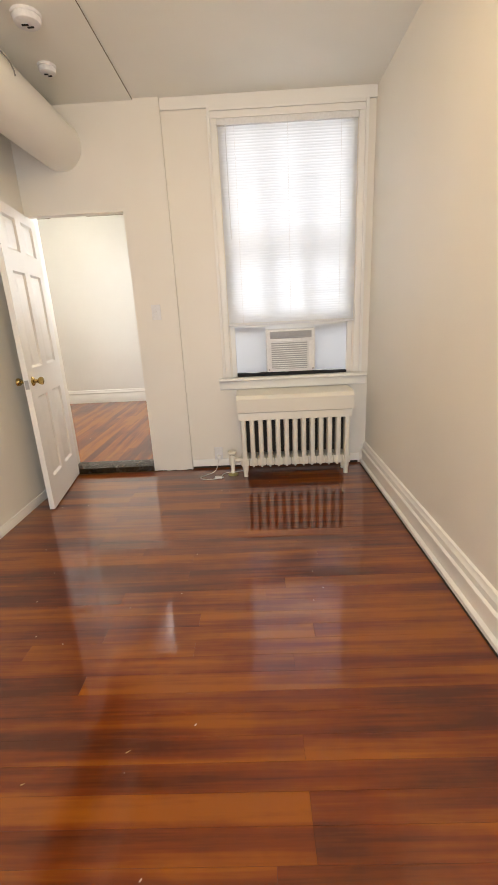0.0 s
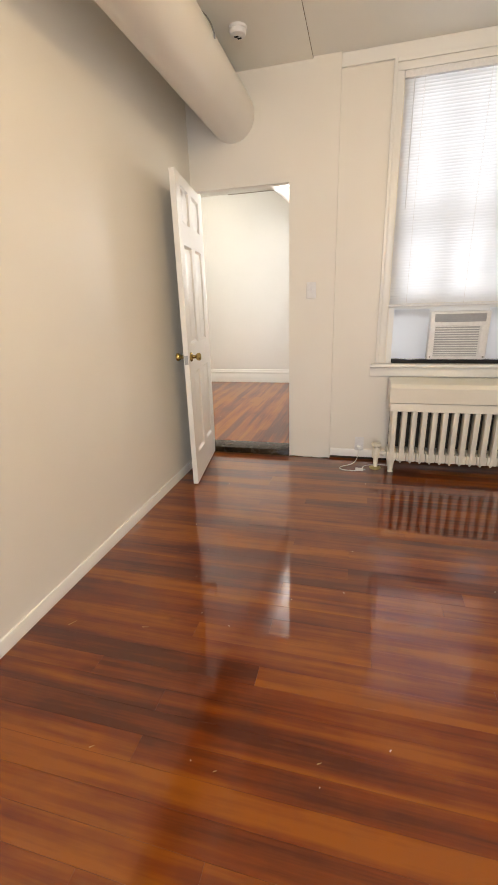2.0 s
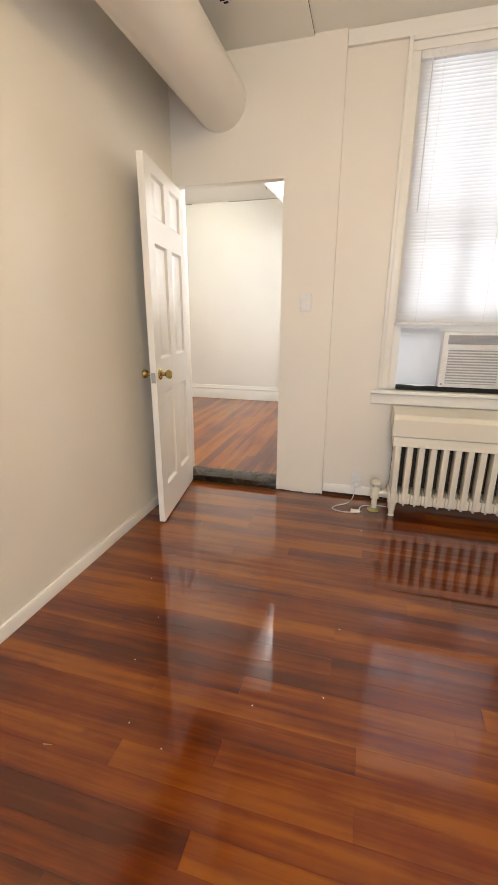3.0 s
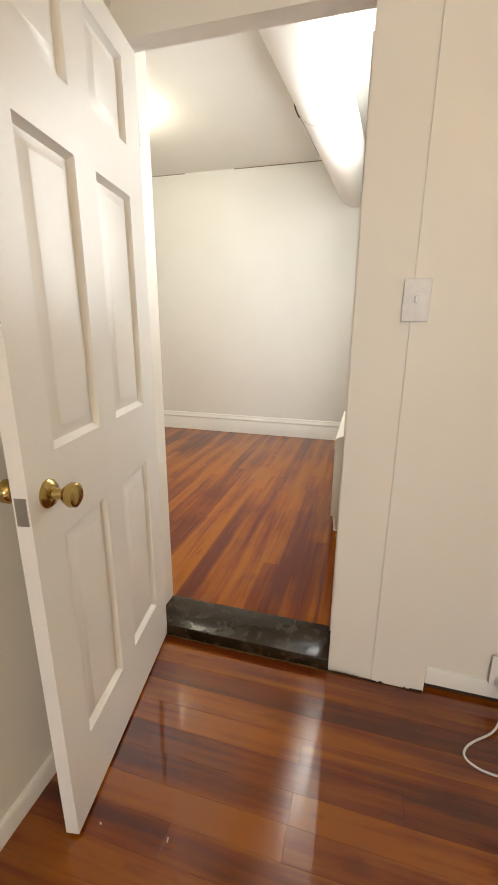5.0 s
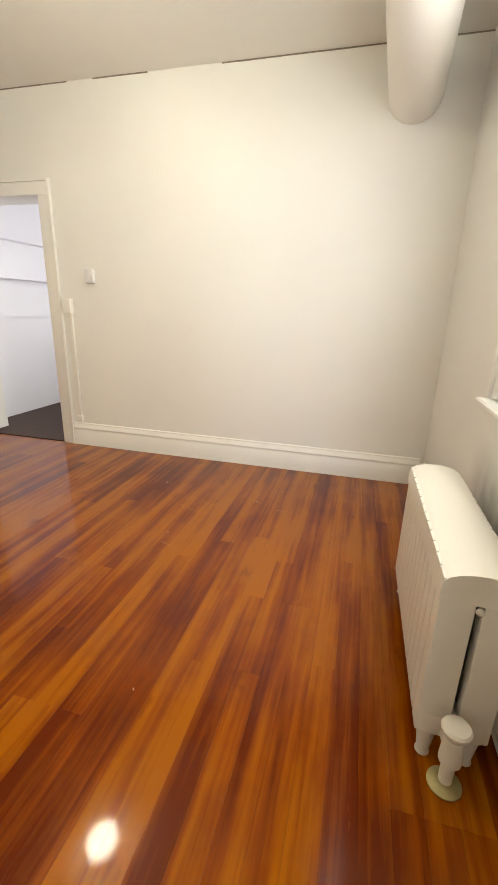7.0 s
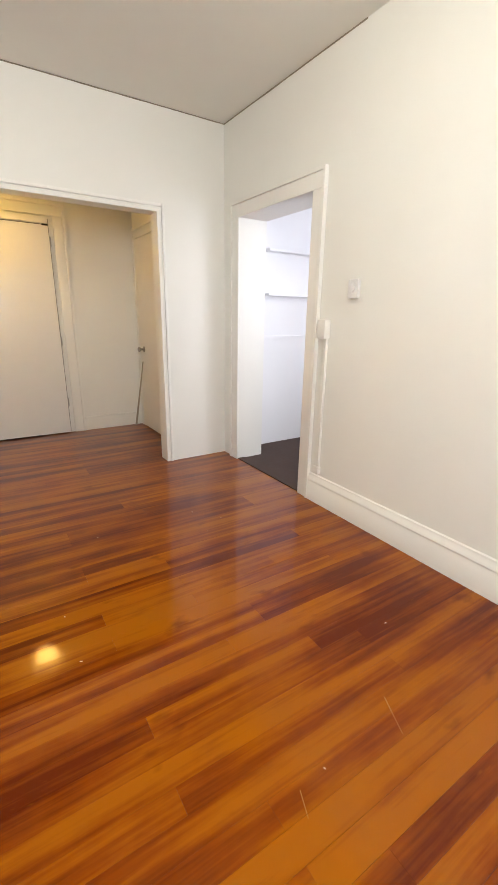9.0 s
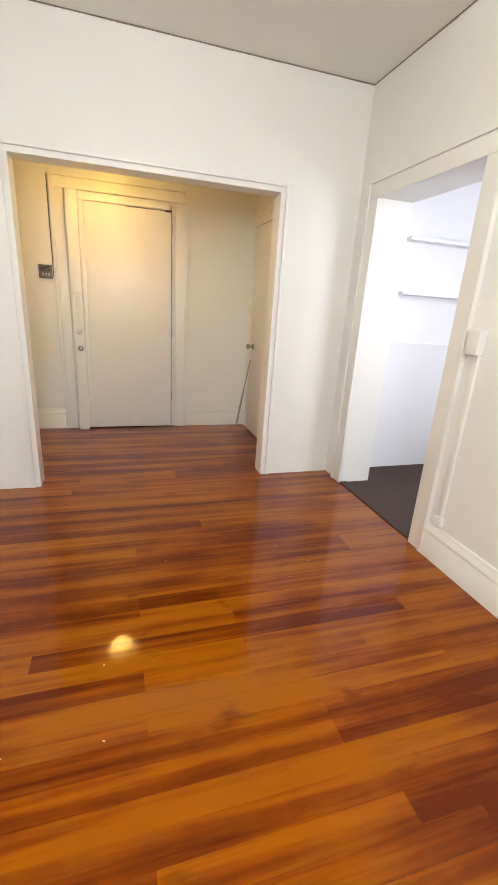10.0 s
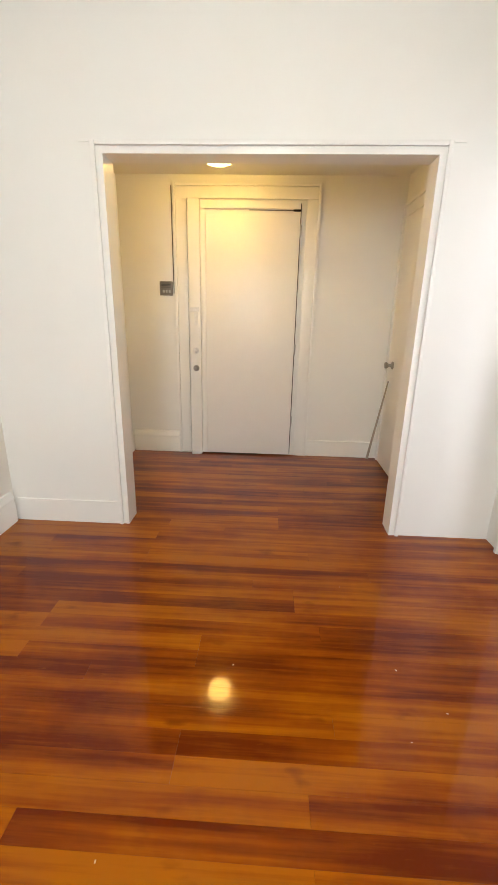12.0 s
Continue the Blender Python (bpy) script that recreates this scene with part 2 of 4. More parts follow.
def thing(name, x, y, z, label, category, group="", kind=""):
    ob = new(name)
    ob.location = (x, y, z)
    ob.empty_display_size = 0.1
    return tagged(ob, label, category, group, kind)


def boxes(*list_of):
    bm = bmesh.new()
    for b in list_of:
        add_box(bm, *b)
    return bm


# ---- plan, in metres ----
AX0, AX1, AY0 = -1.39, 1.235, -2.6
YW, YW2, YB = 3.195, 3.225, 3.43
DX0, DX1, DTOP = -1.384, -0.638, 2.085
CEIL = 2.78
BZ = 0.045
BW, BE, BN = -4.71, -0.46, 6.395
BN2 = 6.65
HX, HY0, HY1, HCEIL = -6.18, 3.72, 6.08, 2.40
OY0, OY1, OTOP = 4.15, 5.82, 2.10
KX0, KX1, KTOP = -4.45, -3.56, 2.07
WX0, WX1, WZ0, WZ1 = 0.11, 1.10, 0.80, 2.625
VY0, VY1, VZ0, VZ1 = 4.15, 5.0, 0.95, 2.55

# ---- structure ----
structure("wall_divider", boxes((-4.83, -1.47, YW, YB, 0, CEIL), (-1.47, DX0, YW, 3.385, 0, CEIL), (DX0, DX1, YW, 3.262, DTOP, CEIL), (DX1, -0.295, YW, 3.4, 0, CEIL)), WALL_A,
          "cream painted wall between the two rooms with a doorway", "wall")
structure("wall_window", boxes((-0.295, WX0, YW2, 3.5, 0, CEIL), (WX1, AX1 + 0.12, YW2, 3.5, 0, CEIL), (WX0, WX1, YW2, 3.5, 0, WZ0), (WX0, WX1, YW2, 3.5, WZ1, CEIL)),
          WALL_A, "cream painted wall around the window", "wall")
structure("wall_right", boxes((AX1, AX1 + 0.12, AY0, YW2, 0, CEIL)), WALL_A, "plain cream painted wall", "wall")
structure("wall_left", boxes((AX0 - 0.12, AX0, AY0, YW, 0, CEIL)), WALL_A, "plain cream painted wall behind the open door", "wall")
structure("wall_rear", boxes((AX0 - 0.12, -0.40, AY0 - 0.12, AY0, 0, CEIL), (0.60, AX1 + 0.12, AY0 - 0.12, AY0, 0, CEIL), (-0.40, 0.60, AY0 - 0.12, AY0, 0, 0.88), (-0.40, 0.60, AY0 - 0.12, AY0, 2.32, CEIL)), WALL_A, "plain cream painted end wall with a window opening", "wall")
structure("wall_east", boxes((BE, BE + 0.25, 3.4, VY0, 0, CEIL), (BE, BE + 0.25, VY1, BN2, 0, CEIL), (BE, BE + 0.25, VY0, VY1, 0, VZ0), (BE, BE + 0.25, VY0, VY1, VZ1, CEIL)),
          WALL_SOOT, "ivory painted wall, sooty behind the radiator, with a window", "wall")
structure("wall_north", boxes((-6.3, KX0, BN, BN2, 0, CEIL), (KX1, BE, BN, BN2, 0, CEIL), (KX0, KX1, BN, BN2, KTOP, CEIL)), WALL_B,
          "ivory painted wall with a cased kitchen doorway", "wall")
structure("wall_west", boxes((BW - 0.07, BW, YB, OY0, 0, CEIL), (BW - 0.07, BW, OY1, BN, 0, CEIL), (BW - 0.07, BW, OY0, OY1, OTOP, CEIL)), WALL_B,
          "ivory painted wall with a wide opening to the hall", "wall")
structure("hall_wall_west", boxes((HX - 0.12, HX, HY0 - 0.12, HY1 + 0.12, 0, CEIL)), WALL_B, "cream painted hall wall around the entrance door", "wall")
structure("hall_wall_south", boxes((HX, BW - 0.07, HY0 - 0.12, HY0, 0, CEIL)), WALL_B, "cream painted hall side wall", "wall")
structure("hall_wall_north", boxes((HX, BW - 0.07, HY1, HY1 + 0.12, 0, CEIL)), WALL_B, "cream painted hall wall with a closet door", "wall")
structure("hall_ceiling", boxes((HX, BW - 0.07, HY0, HY1, HCEIL, HCEIL + 0.1)), CEILING, "low painted hall ceiling", "ceiling")
structure("kitchen_wall_west", boxes((-4.83, -4.72, BN2, 8.3, 0, CEIL)), WALL_K, "white painted kitchen wall with shelves", "wall")
structure("kitchen_wall_north", boxes((-4.83, -2.6, 8.3, 8.4, 0, CEIL)), WALL_K, "white painted kitchen wall", "wall")
structure("kitchen_wall_east", boxes((-2.7, -2.6, BN2, 8.3, 0, CEIL)), WALL_K, "white painted kitchen wall", "wall")
structure("ceiling", boxes((AX0, -0.48, AY0, YW, CEIL - 0.008, CEIL + 0.1), (-0.48, AX1, AY0, YW2, CEIL, CEIL + 0.1), (BW, BE, 3.4, BN, CEIL - 0.003, CEIL + 0.1)),
          CEILING, "off-white ceiling with a panel seam", "ceiling")
structure("trim_ceiling_seam", boxes((-0.4795, -0.4780, AY0, YW - 0.001, CEIL - 0.0075, CEIL - 0.0005)), GRIME_JOINT, "dark seam between the ceiling panels", "trim")
structure("kitchen_ceiling", boxes((-4.72, -2.7, BN2, 8.3, 2.36, 2.46)), WALL_K, "white kitchen ceiling", "ceiling")
structure("roof", boxes((-6.4, 1.5, AY0 - 0.2, 8.5, CEIL + 0.11, CEIL + 0.3)), BRICK_OUT, "flat roof slab over the rooms", "roof")
structure("subfloor", boxes((AX0 - 0.1, AX1 + 0.1, AY0, 3.26, -0.2, -0.0215), (HX - 0.1, BE + 0.1, 3.26, BN2, -0.2, BZ - 0.0215)), GRIME,
          "dark boards under the floor", "floor")
structure("kitchen_floor", boxes((-4.75, -2.65, BN + 0.02, 8.35, -0.15, BZ + 0.002)), BROWN_LINO, "dark brown kitchen floor", "floor")
structure("ground", boxes((-60, 60, -60, 80, -4.2, -4.0)), BRICK_OUT, "paved ground of the yard outside", "ground")

# doorway saddle and floor edge
sd = thing("door_saddle", -0.99, 3.29, 0.0, "worn dark stone saddle under the open door", "threshold", kind="structure")
bm = bmesh.new()
add_box(bm, DX0 + 0.002 + 0.99, DX1 - 0.002 + 0.99, -0.10, 0.09, -0.02, 0.052, 0.006)
part("slab", bm, SADDLE, sd)
bm = bmesh.new()
rough = random.Random(21)
for i in range(34):
    x = -0.38 + i * 0.0222
    w, d, h = rough.uniform(0.010, 0.019), rough.uniform(0.002, 0.009), rough.uniform(0.0015, 0.0045)
    add_box(bm, x - w, x + w, -0.1005 - d, -0.1005, -0.002, h, 0.002)
part("mortar_edge", bm, MORTAR, sd, "crumbling mortar along the front edge")
bm = bmesh.new()
for i in range(9):
    y = -0.085 + i * 0.019
    x = 0.185 + 0.004 * math.sin(i * 1.9) + 0.05 * (y + 0.085)
    add_box(bm, x - 0.0013, x + 0.0013, y - 0.0097, y + 0.0097, 0.0515, 0.0528)
part("crack_line", bm, MORTAR, sd, "pale hairline crack across the stone")

# baseboards
TALL = [(0, 0), (0.024, 0), (0.024, 0.125), (0.018, 0.135), (0.018, 0.150), (0.026, 0.157), (0.022, 0.172), (0.012, 0.185), (0.010, 0.200), (0, 0.205)]
STEPPED = [(o, h * 0.84) for o, h in ((0, 0), (0.045, 0), (0.045, 0.030), (0.028, 0.042), (0.028, 0.120), (0.034, 0.128), (0.034, 0.148), (0.022, 0.158), (0.022, 0.195), (0.014, 0.206), (0.012, 0.225), (0, 0.232))]
LOW = [(0, 0), (0.014, 0), (0.014, 0.052), (0.009, 0.062), (0, 0.062)]


def baseboard(name, profile, a, b, out, label="painted wooden baseboard along the wall", material=TRIM):
    return structure(name, add_run(bmesh.new(), profile, a, b, out), material, label, "baseboard")


baseboard("baseboard_right", STEPPED, (AX1, AY0, 0), (AX1, YW2 - 0.02, 0), (-1, 0, 0), "tall stepped cream baseboard along the wall")
baseboard("baseboard_left", LOW, (AX0, AY0, 0), (AX0, YW, 0), (1, 0, 0), "low white baseboard along the wall")
structure("trim_floor_gap_right", boxes((AX1 - 0.052, AX1 - 0.0455, AY0 + 0.01, YW2 - 0.03, 0.0004, 0.005)), GRIME, "dark gap along the foot of the baseboard", "trim")
structure("trim_floor_gap", boxes((-0.293, AX1 - 0.06, YW2 - 0.004, YW2 - 0.0005, 0.0, 0.021)), GRIME, "dark gap between baseboard and floor", "trim")
baseboard("baseboard_window", LOW, (-0.29, YW2, 0.022), (AX1 - 0.05, YW2, 0.022), (0, -1, 0), "low white baseboard with a gap below")
baseboard("baseboard_north", TALL, (KX1 + 0.11, BN, BZ), (BE - 0.03, BN, BZ), (0, -1, 0))
baseboard("baseboard_east", TALL, (BE, YB + 0.03, BZ), (BE, BN - 0.03, BZ), (-1, 0, 0), "scuffed painted baseboard behind the radiator", SCUFFED)
baseboard("baseboard_south", TALL, (BW + 0.03, YB, BZ), (-1.48, YB, BZ), (0, 1, 0))
baseboard("hall_baseboard_west", TALL, (HX, HY0 + 0.03, BZ), (HX, 4.185, BZ), (1, 0, 0))
baseboard("hall_baseboard_west_end", [(0, 0), (0.012, 0), (0.012, 0.15), (0, 0.155)], (HX, 5.405, BZ), (HX, HY1 - 0.02, BZ), (1, 0, 0))
baseboard("hall_baseboard_south", TALL, (HX + 0.03, HY0, BZ), (BW - 0.07, HY0, BZ), (0, 1, 0))
baseboard("baseboard_west_low", [(0, 0), (0.006, 0), (0.006, 0.15), (0, 0.152)], (BW, YB + 0.03, BZ), (BW, OY0 - 0.03, BZ), (1, 0, 0), "flat painted plinth under the wall")

# panel board beside the door, window-bay frieze
structure("trim_panel_board", boxes((-0.478, -0.297, YW - 0.008, YW - 0.0002, 0, CEIL)), WALL_A, "flat painted board beside the doorway", "trim")
structure("trim_frieze", boxes((-0.293, AX1 - 0.001, YW2 - 0.022, YW2 - 0.0002, 2.705, CEIL - 0.001)), TRIM, "painted frieze board above the window", "trim")

# opening to the hall: corner beads and flat head board
bm = bmesh.new()
for y0, y1, z0, z1 in ((OY0 - 0.036, OY0 - 0.014, BZ, OTOP + 0.036), (OY1 + 0.014, OY1 + 0.036, BZ, OTOP + 0.036), (OY0 - 0.014, OY1 + 0.014, OTOP + 0.014, OTOP + 0.036)):
    add_box(bm, BW + 0.0002, BW + 0.018, y0, y1, z0, z1, 0.005)
structure("trim_opening_bead", bm, TRIM, "narrow painted bead around the wide opening", "trim")
bm = boxes((BW - 0.14, BW + 0.004, OY0 + 0.0002, OY0 + 0.02, BZ, OTOP - 0.02), (BW - 0.14, BW + 0.004, OY1 - 0.02, OY1 - 0.0002, BZ, OTOP - 0.02),
           (BW - 0.14, BW + 0.004, OY0 + 0.0002, OY1 - 0.0002, OTOP - 0.02, OTOP - 0.0002))
structure("trim_opening_lining", bm, TRIM, "painted lining boards of the wide opening", "trim")
structure("trim_head_board", boxes((BW + 0.0002, BW + 0.004, OY0 - 0.1, OY1 + 0.1, OTOP + 0.03, OTOP + 0.135)), WALL_B, "flush painted head board over the opening", "trim")


def casing(name, wall_at, a0, a1, z0, z1, width, thick, axis, sign, label):
    """Door or window casing: two legs and a head with a raised outer band. axis: the wall runs along x or y."""
    bm = bmesh.new()

    def piece(p0, p1, q0, q1, t):
        lo, hi = sorted((wall_at + sign * 0.0003, wall_at + sign * t))
        add_box(bm, *((p0, p1, lo, hi) if axis == "x" else (lo, hi, p0, p1)), q0, q1, 0.003)

    band = 0.022
    for inner, s in ((a0, -1), (a1, 1)):
        e = sorted((inner, inner + s * (width - band)))
        piece(e[0], e[1], z0, z1 - 0.001, thick)
        e = sorted((inner + s * (width - band), inner + s * width))
        piece(e[0], e[1], z0, z1 + width, thick + 0.012)
    piece(a0 - width + band, a1 + width - band, z1, z1 + width - band, thick)
    piece(a0 - width + band, a1 + width - band, z1 + width - band, z1 + width, thick + 0.012)
    return structure(name, bm, TRIM, label, "trim")


casing("trim_kitchen_casing", BN, KX0, KX1, BZ, KTOP, 0.115, 0.018, "x", -1, "painted moulded casing around the kitchen doorway")
casing("trim_window_casing", YW2, WX0 - 0.012, WX1 + 0.012, WZ0 + 0.01, WZ1 + 0.012, 0.066, 0.02, "x", -1, "cream painted casing around the window")
casing("trim_window_casing_side", BE, VY0, VY1, VZ0 + 0.01, VZ1, 0.09, 0.02, "y", -1, "cream painted casing around the side window")
structure("trim_kitchen_threshold", boxes((KX0 + 0.001, KX1 - 0.001, BN - 0.004, BN + 0.06, BZ - 0.02, BZ + 0.008)), BROWN_LINO, "dark worn threshold strip of the kitchen doorway", "trim")


# ---- windows ----


def window(name, m, w, h, label):
    """A double-hung sash window in its opening; local x along the wall, y outward, z up from the sill."""
    top = thing(name, 0, 0, 0, label, "window", kind="structure")
    top.matrix_world = m
    bm = boxes((0, 0.035, 0.02, 0.17, 0, h), (w - 0.035, w, 0.02, 0.17, 0, h), (0.035, w - 0.035, 0.02, 0.17, h - 0.035, h))
    fr = part("window_frame", bm, TRIM, top)
    for zz0, zz1, yy, rail in ((0.36, h * 0.56, 0.09, 0.14), (h * 0.56 - 0.04, h - 0.035, 0.13, 0.045)):
        bm = boxes((0.035, 0.08, yy, yy + 0.035, zz0, zz1), (w - 0.08, w - 0.035, yy, yy + 0.035, zz0, zz1), (0.08, w - 0.08, yy, yy + 0.035, zz0, zz0 + rail),
                   (0.08, w - 0.08, yy, yy + 0.035, zz1 - 0.04, zz1))
        for k in (1, 2):
            xm = 0.08 + (w - 0.16) * k / 3
            add_box(bm, xm - 0.016, xm + 0.016, yy + 0.006, yy + 0.03, zz0 + rail, zz1 - 0.04)
        sash = part("sash", bm, TRIM, top)
        pane = part("pane", boxes((0.075, w - 0.075, yy + 0.015, yy + 0.019, zz0 + 0.03, zz1 - 0.03)), GLASS, sash)
        pane.visible_shadow = False
    return top


def sill(name, m, w, label):
    bm = bmesh.new()
    prof = [(-0.14, 0.024), (0.055, 0.024), (0.062, 0.016), (0.062, 0.004), (0.052, -0.004), (0.03, -0.008), (0.024, -0.03), (0.020, -0.072), (0.002, -0.078), (0.002, -0.012), (-0.14, -0.012)]
    add_run(bm, prof, (-0.115, 0, 0), (w + 0.115, 0, 0), (0, -1, 0))
    for v in bm.verts:
        if v.co.y > 0.004:
            v.co.x = min(max(v.co.x, 0.001), w - 0.001)
    ob = structure(name, bm, TRIM, label, "sill")
    ob.matrix_world = m
    return ob


MA = pose(WX0, YW2, WZ0)
MB = pose(BE, VY1, VZ0, 0, 0, -90)
window("window_1", MA, WX1 - WX0, WZ1 - WZ0, "white double-hung sash window behind a lowered blind")
sill("window_sill_1", pose(WX0, YW2, WZ0 - 0.024), WX1 - WX0, "cream painted moulded window sill above the radiator")
window("window_2", MB, VY1 - VY0, VZ1 - VZ0, "white sash window in the side wall above the radiator")
sill("window_sill_2", pose(BE, VY1, VZ0 - 0.024, 0, 0, -90), VY1 - VY0, "cream painted moulded window sill in the side wall")


def blind(m, w, h, label):
    top = thing("window_blind", 0, 0, 0, label, "blind")
    top.matrix_world = m
    part("headrail", add_box(bmesh.new(), 0, w, -0.022, 0.022, -0.04, 0, 0.003), PLASTIC, top)
    bm = bmesh.new()
    n = int((h - 0.06) / 0.0180)
    tilt = radians(70)
    for i in range(n):
        z = -0.052 - i * (h - 0.07) / n
        sag = 0.0012 * math.sin(i * 1.7)
        pts = []
        for k in (-1, -0.4, 0.4, 1):
            bow = 0.0022 * (1 - k * k)
            pts.append((-math.cos(tilt) * 0.0125 * k - bow, z - math.sin(tilt) * 0.0125 * k + sag))
        a = [bm.verts.new((0.004, y, zz)) for y, zz in pts]
        b = [bm.verts.new((w - 0.004, y, zz + 0.0012 * math.sin(i))) for y, zz in pts]
        for k in range(3):
            bm.faces.new((a[k], a[k + 1], b[k + 1], b[k]))
    tagged(part("slats", bm, BLIND, top, "closed translucent white slats"), kind="stuff")
    part("bottom_rail", add_box(bmesh.new(), 0, w, -0.014, 0.014, -h, -h + 0.018, 0.004), PLASTIC, top)
    part("tilt_wand", add_tube(bmesh.new(), (0.06, -0.03, -0.03), (0.062, -0.03, -h * 0.55), 0.0035, 8), PLASTIC, top)
    for f in (0.12, 0.5, 0.88):
        part("ladder_cord", add_tube(bmesh.new(), (w * f, -0.014, -0.03), (w * f, -0.014, -h + 0.01), 0.0009, 5), CORD, top)
    return top


blind(pose(WX0 - 0.009, YW2 - 0.004, WZ1 + 0.008), WX1 - WX0 + 0.018, 1.42, "white slatted blind lowered over the window to the cooler")
blind(pose(BE + 0.022, VY1 - 0.003, VZ1 - 0.002, 0, 0, -90), VY1 - VY0 - 0.006, 1.235, "white slatted blind lowered over the side window")


def cooler(m, w_open, x0, x1, h, deep, label):
    """A window air conditioner with its side curtains; local x along the sill, -y into the room."""
    top = thing("air_conditioner", 0, 0, 0, label, "air conditioner")
    top.matrix_world = m
    part("case", add_box(bmesh.new(), x0, x1, -deep, 0.34, 0.03, h, 0.012), PLASTIC, top)
    vent = part("top_vent", add_box(bmesh.new(), x0 + 0.03, x1 - 0.03, -deep - 0.004, -deep + 0.01, h - 0.075, h - 0.018, 0.003), AC_GREY, top, "grey outlet louvre at the top")
    for i in range(4):
        z = h - 0.068 + i * 0.014
        part("louvre", add_box(bmesh.new(), x0 + 0.034, x1 - 0.034, -deep - 0.012, -deep - 0.003, z, z + 0.004), AC_GREY, vent)
    grille = part("grille", add_box(bmesh.new(), x0 + 0.04, x1 - 0.065, -deep - 0.003, -deep + 0.01, 0.055, h - 0.1, 0.003), AC_GREY, top, "slatted intake grille")
    k = 13
    for i in range(k):
        z = 0.062 + i * (h - 0.17) / (k - 1)
        part("grille_slat", add_box(bmesh.new(), x0 + 0.04, x1 - 0.065, -deep - 0.013, -deep - 0.002, z, z + 0.0075), PLASTIC, grille)
    part("control_panel", add_box(bmesh.new(), x1 - 0.055, x1 - 0.012, -deep - 0.006, -deep + 0.01, 0.06, h - 0.1, 0.003), PLASTIC, top)
    for xx in (x0 + 0.02, x1 - 0.02):
        part("screw", add_tube(bmesh.new(), (xx, -deep - 0.004, 0.05), (xx, -deep + 0.004, 0.05), 0.007, 10), STEEL, top)
    for a, b in ((0.036, x0 - 0.001), (x1 + 0.001, w_open - 0.036)):
        bm = bmesh.new()
        n = max(4, int((b - a) / 0.012))
        line = [(a + (b - a) * i / n, 0.06 + (0.002 if i % 2 else 0)) for i in range(n + 1)]
        line += [(x, y + 0.003) for x, y in line[::-1]]
        lo = [bm.verts.new((x, y, 0.03)) for x, y in line]
        hi = [bm.verts.new((x, y, max(h, 0.365) + 0.02)) for x, y in line]
        for i in range(len(line)):
            k = (i + 1) % len(line)
            bm.faces.new((lo[i], lo[k], hi[k], hi[i]))
        part("side_curtain", bm, BLIND, top, "white pleated side panel")
    if h < 0.36:
        part("head_panel", add_box(bmesh.new(), x0, x1, 0.058, 0.064, h - 0.01, 0.385, 0.001), BLIND, top, "white filler panel above the cooler")
    bm = bmesh.new()
    n = 26
    top_z = lambda f: 0.028 + 0.006 * noise.noise((f * 9, 0.3, 0.1)) - 0.006 * f
    rows = [[bm.verts.new((0.04 + (w_open - 0.08) * i / n, y, z0 if z0 < 0.01 else top_z(i / n))) for i in range(n + 1)] for y, z0 in ((0.0, 0.001), (0.0, 0.03), (0.05, 0.03), (0.05, 0.001))]
    for r0, r1 in zip(rows, rows[1:]):
        for i in range(n):
            bm.faces.new((r0[i], r0[i + 1], r1[i + 1], r1[i]))
    part("foam_strip", bm, BLACK, top, "black foam strip under the cooler")
    return top


cooler(pose(WX0, YW2, WZ0), WX1 - WX0, 0.29, 0.69, 0.375, 0.01, "white window air conditioner with pleated side panels")
cooler(pose(BE, VY1, VZ0, 0, 0, -90), VY1 - VY0, 0.33, 0.80, 0.31, 0.045, "white window air conditioner standing out over the sill")


# ---- radiators ----


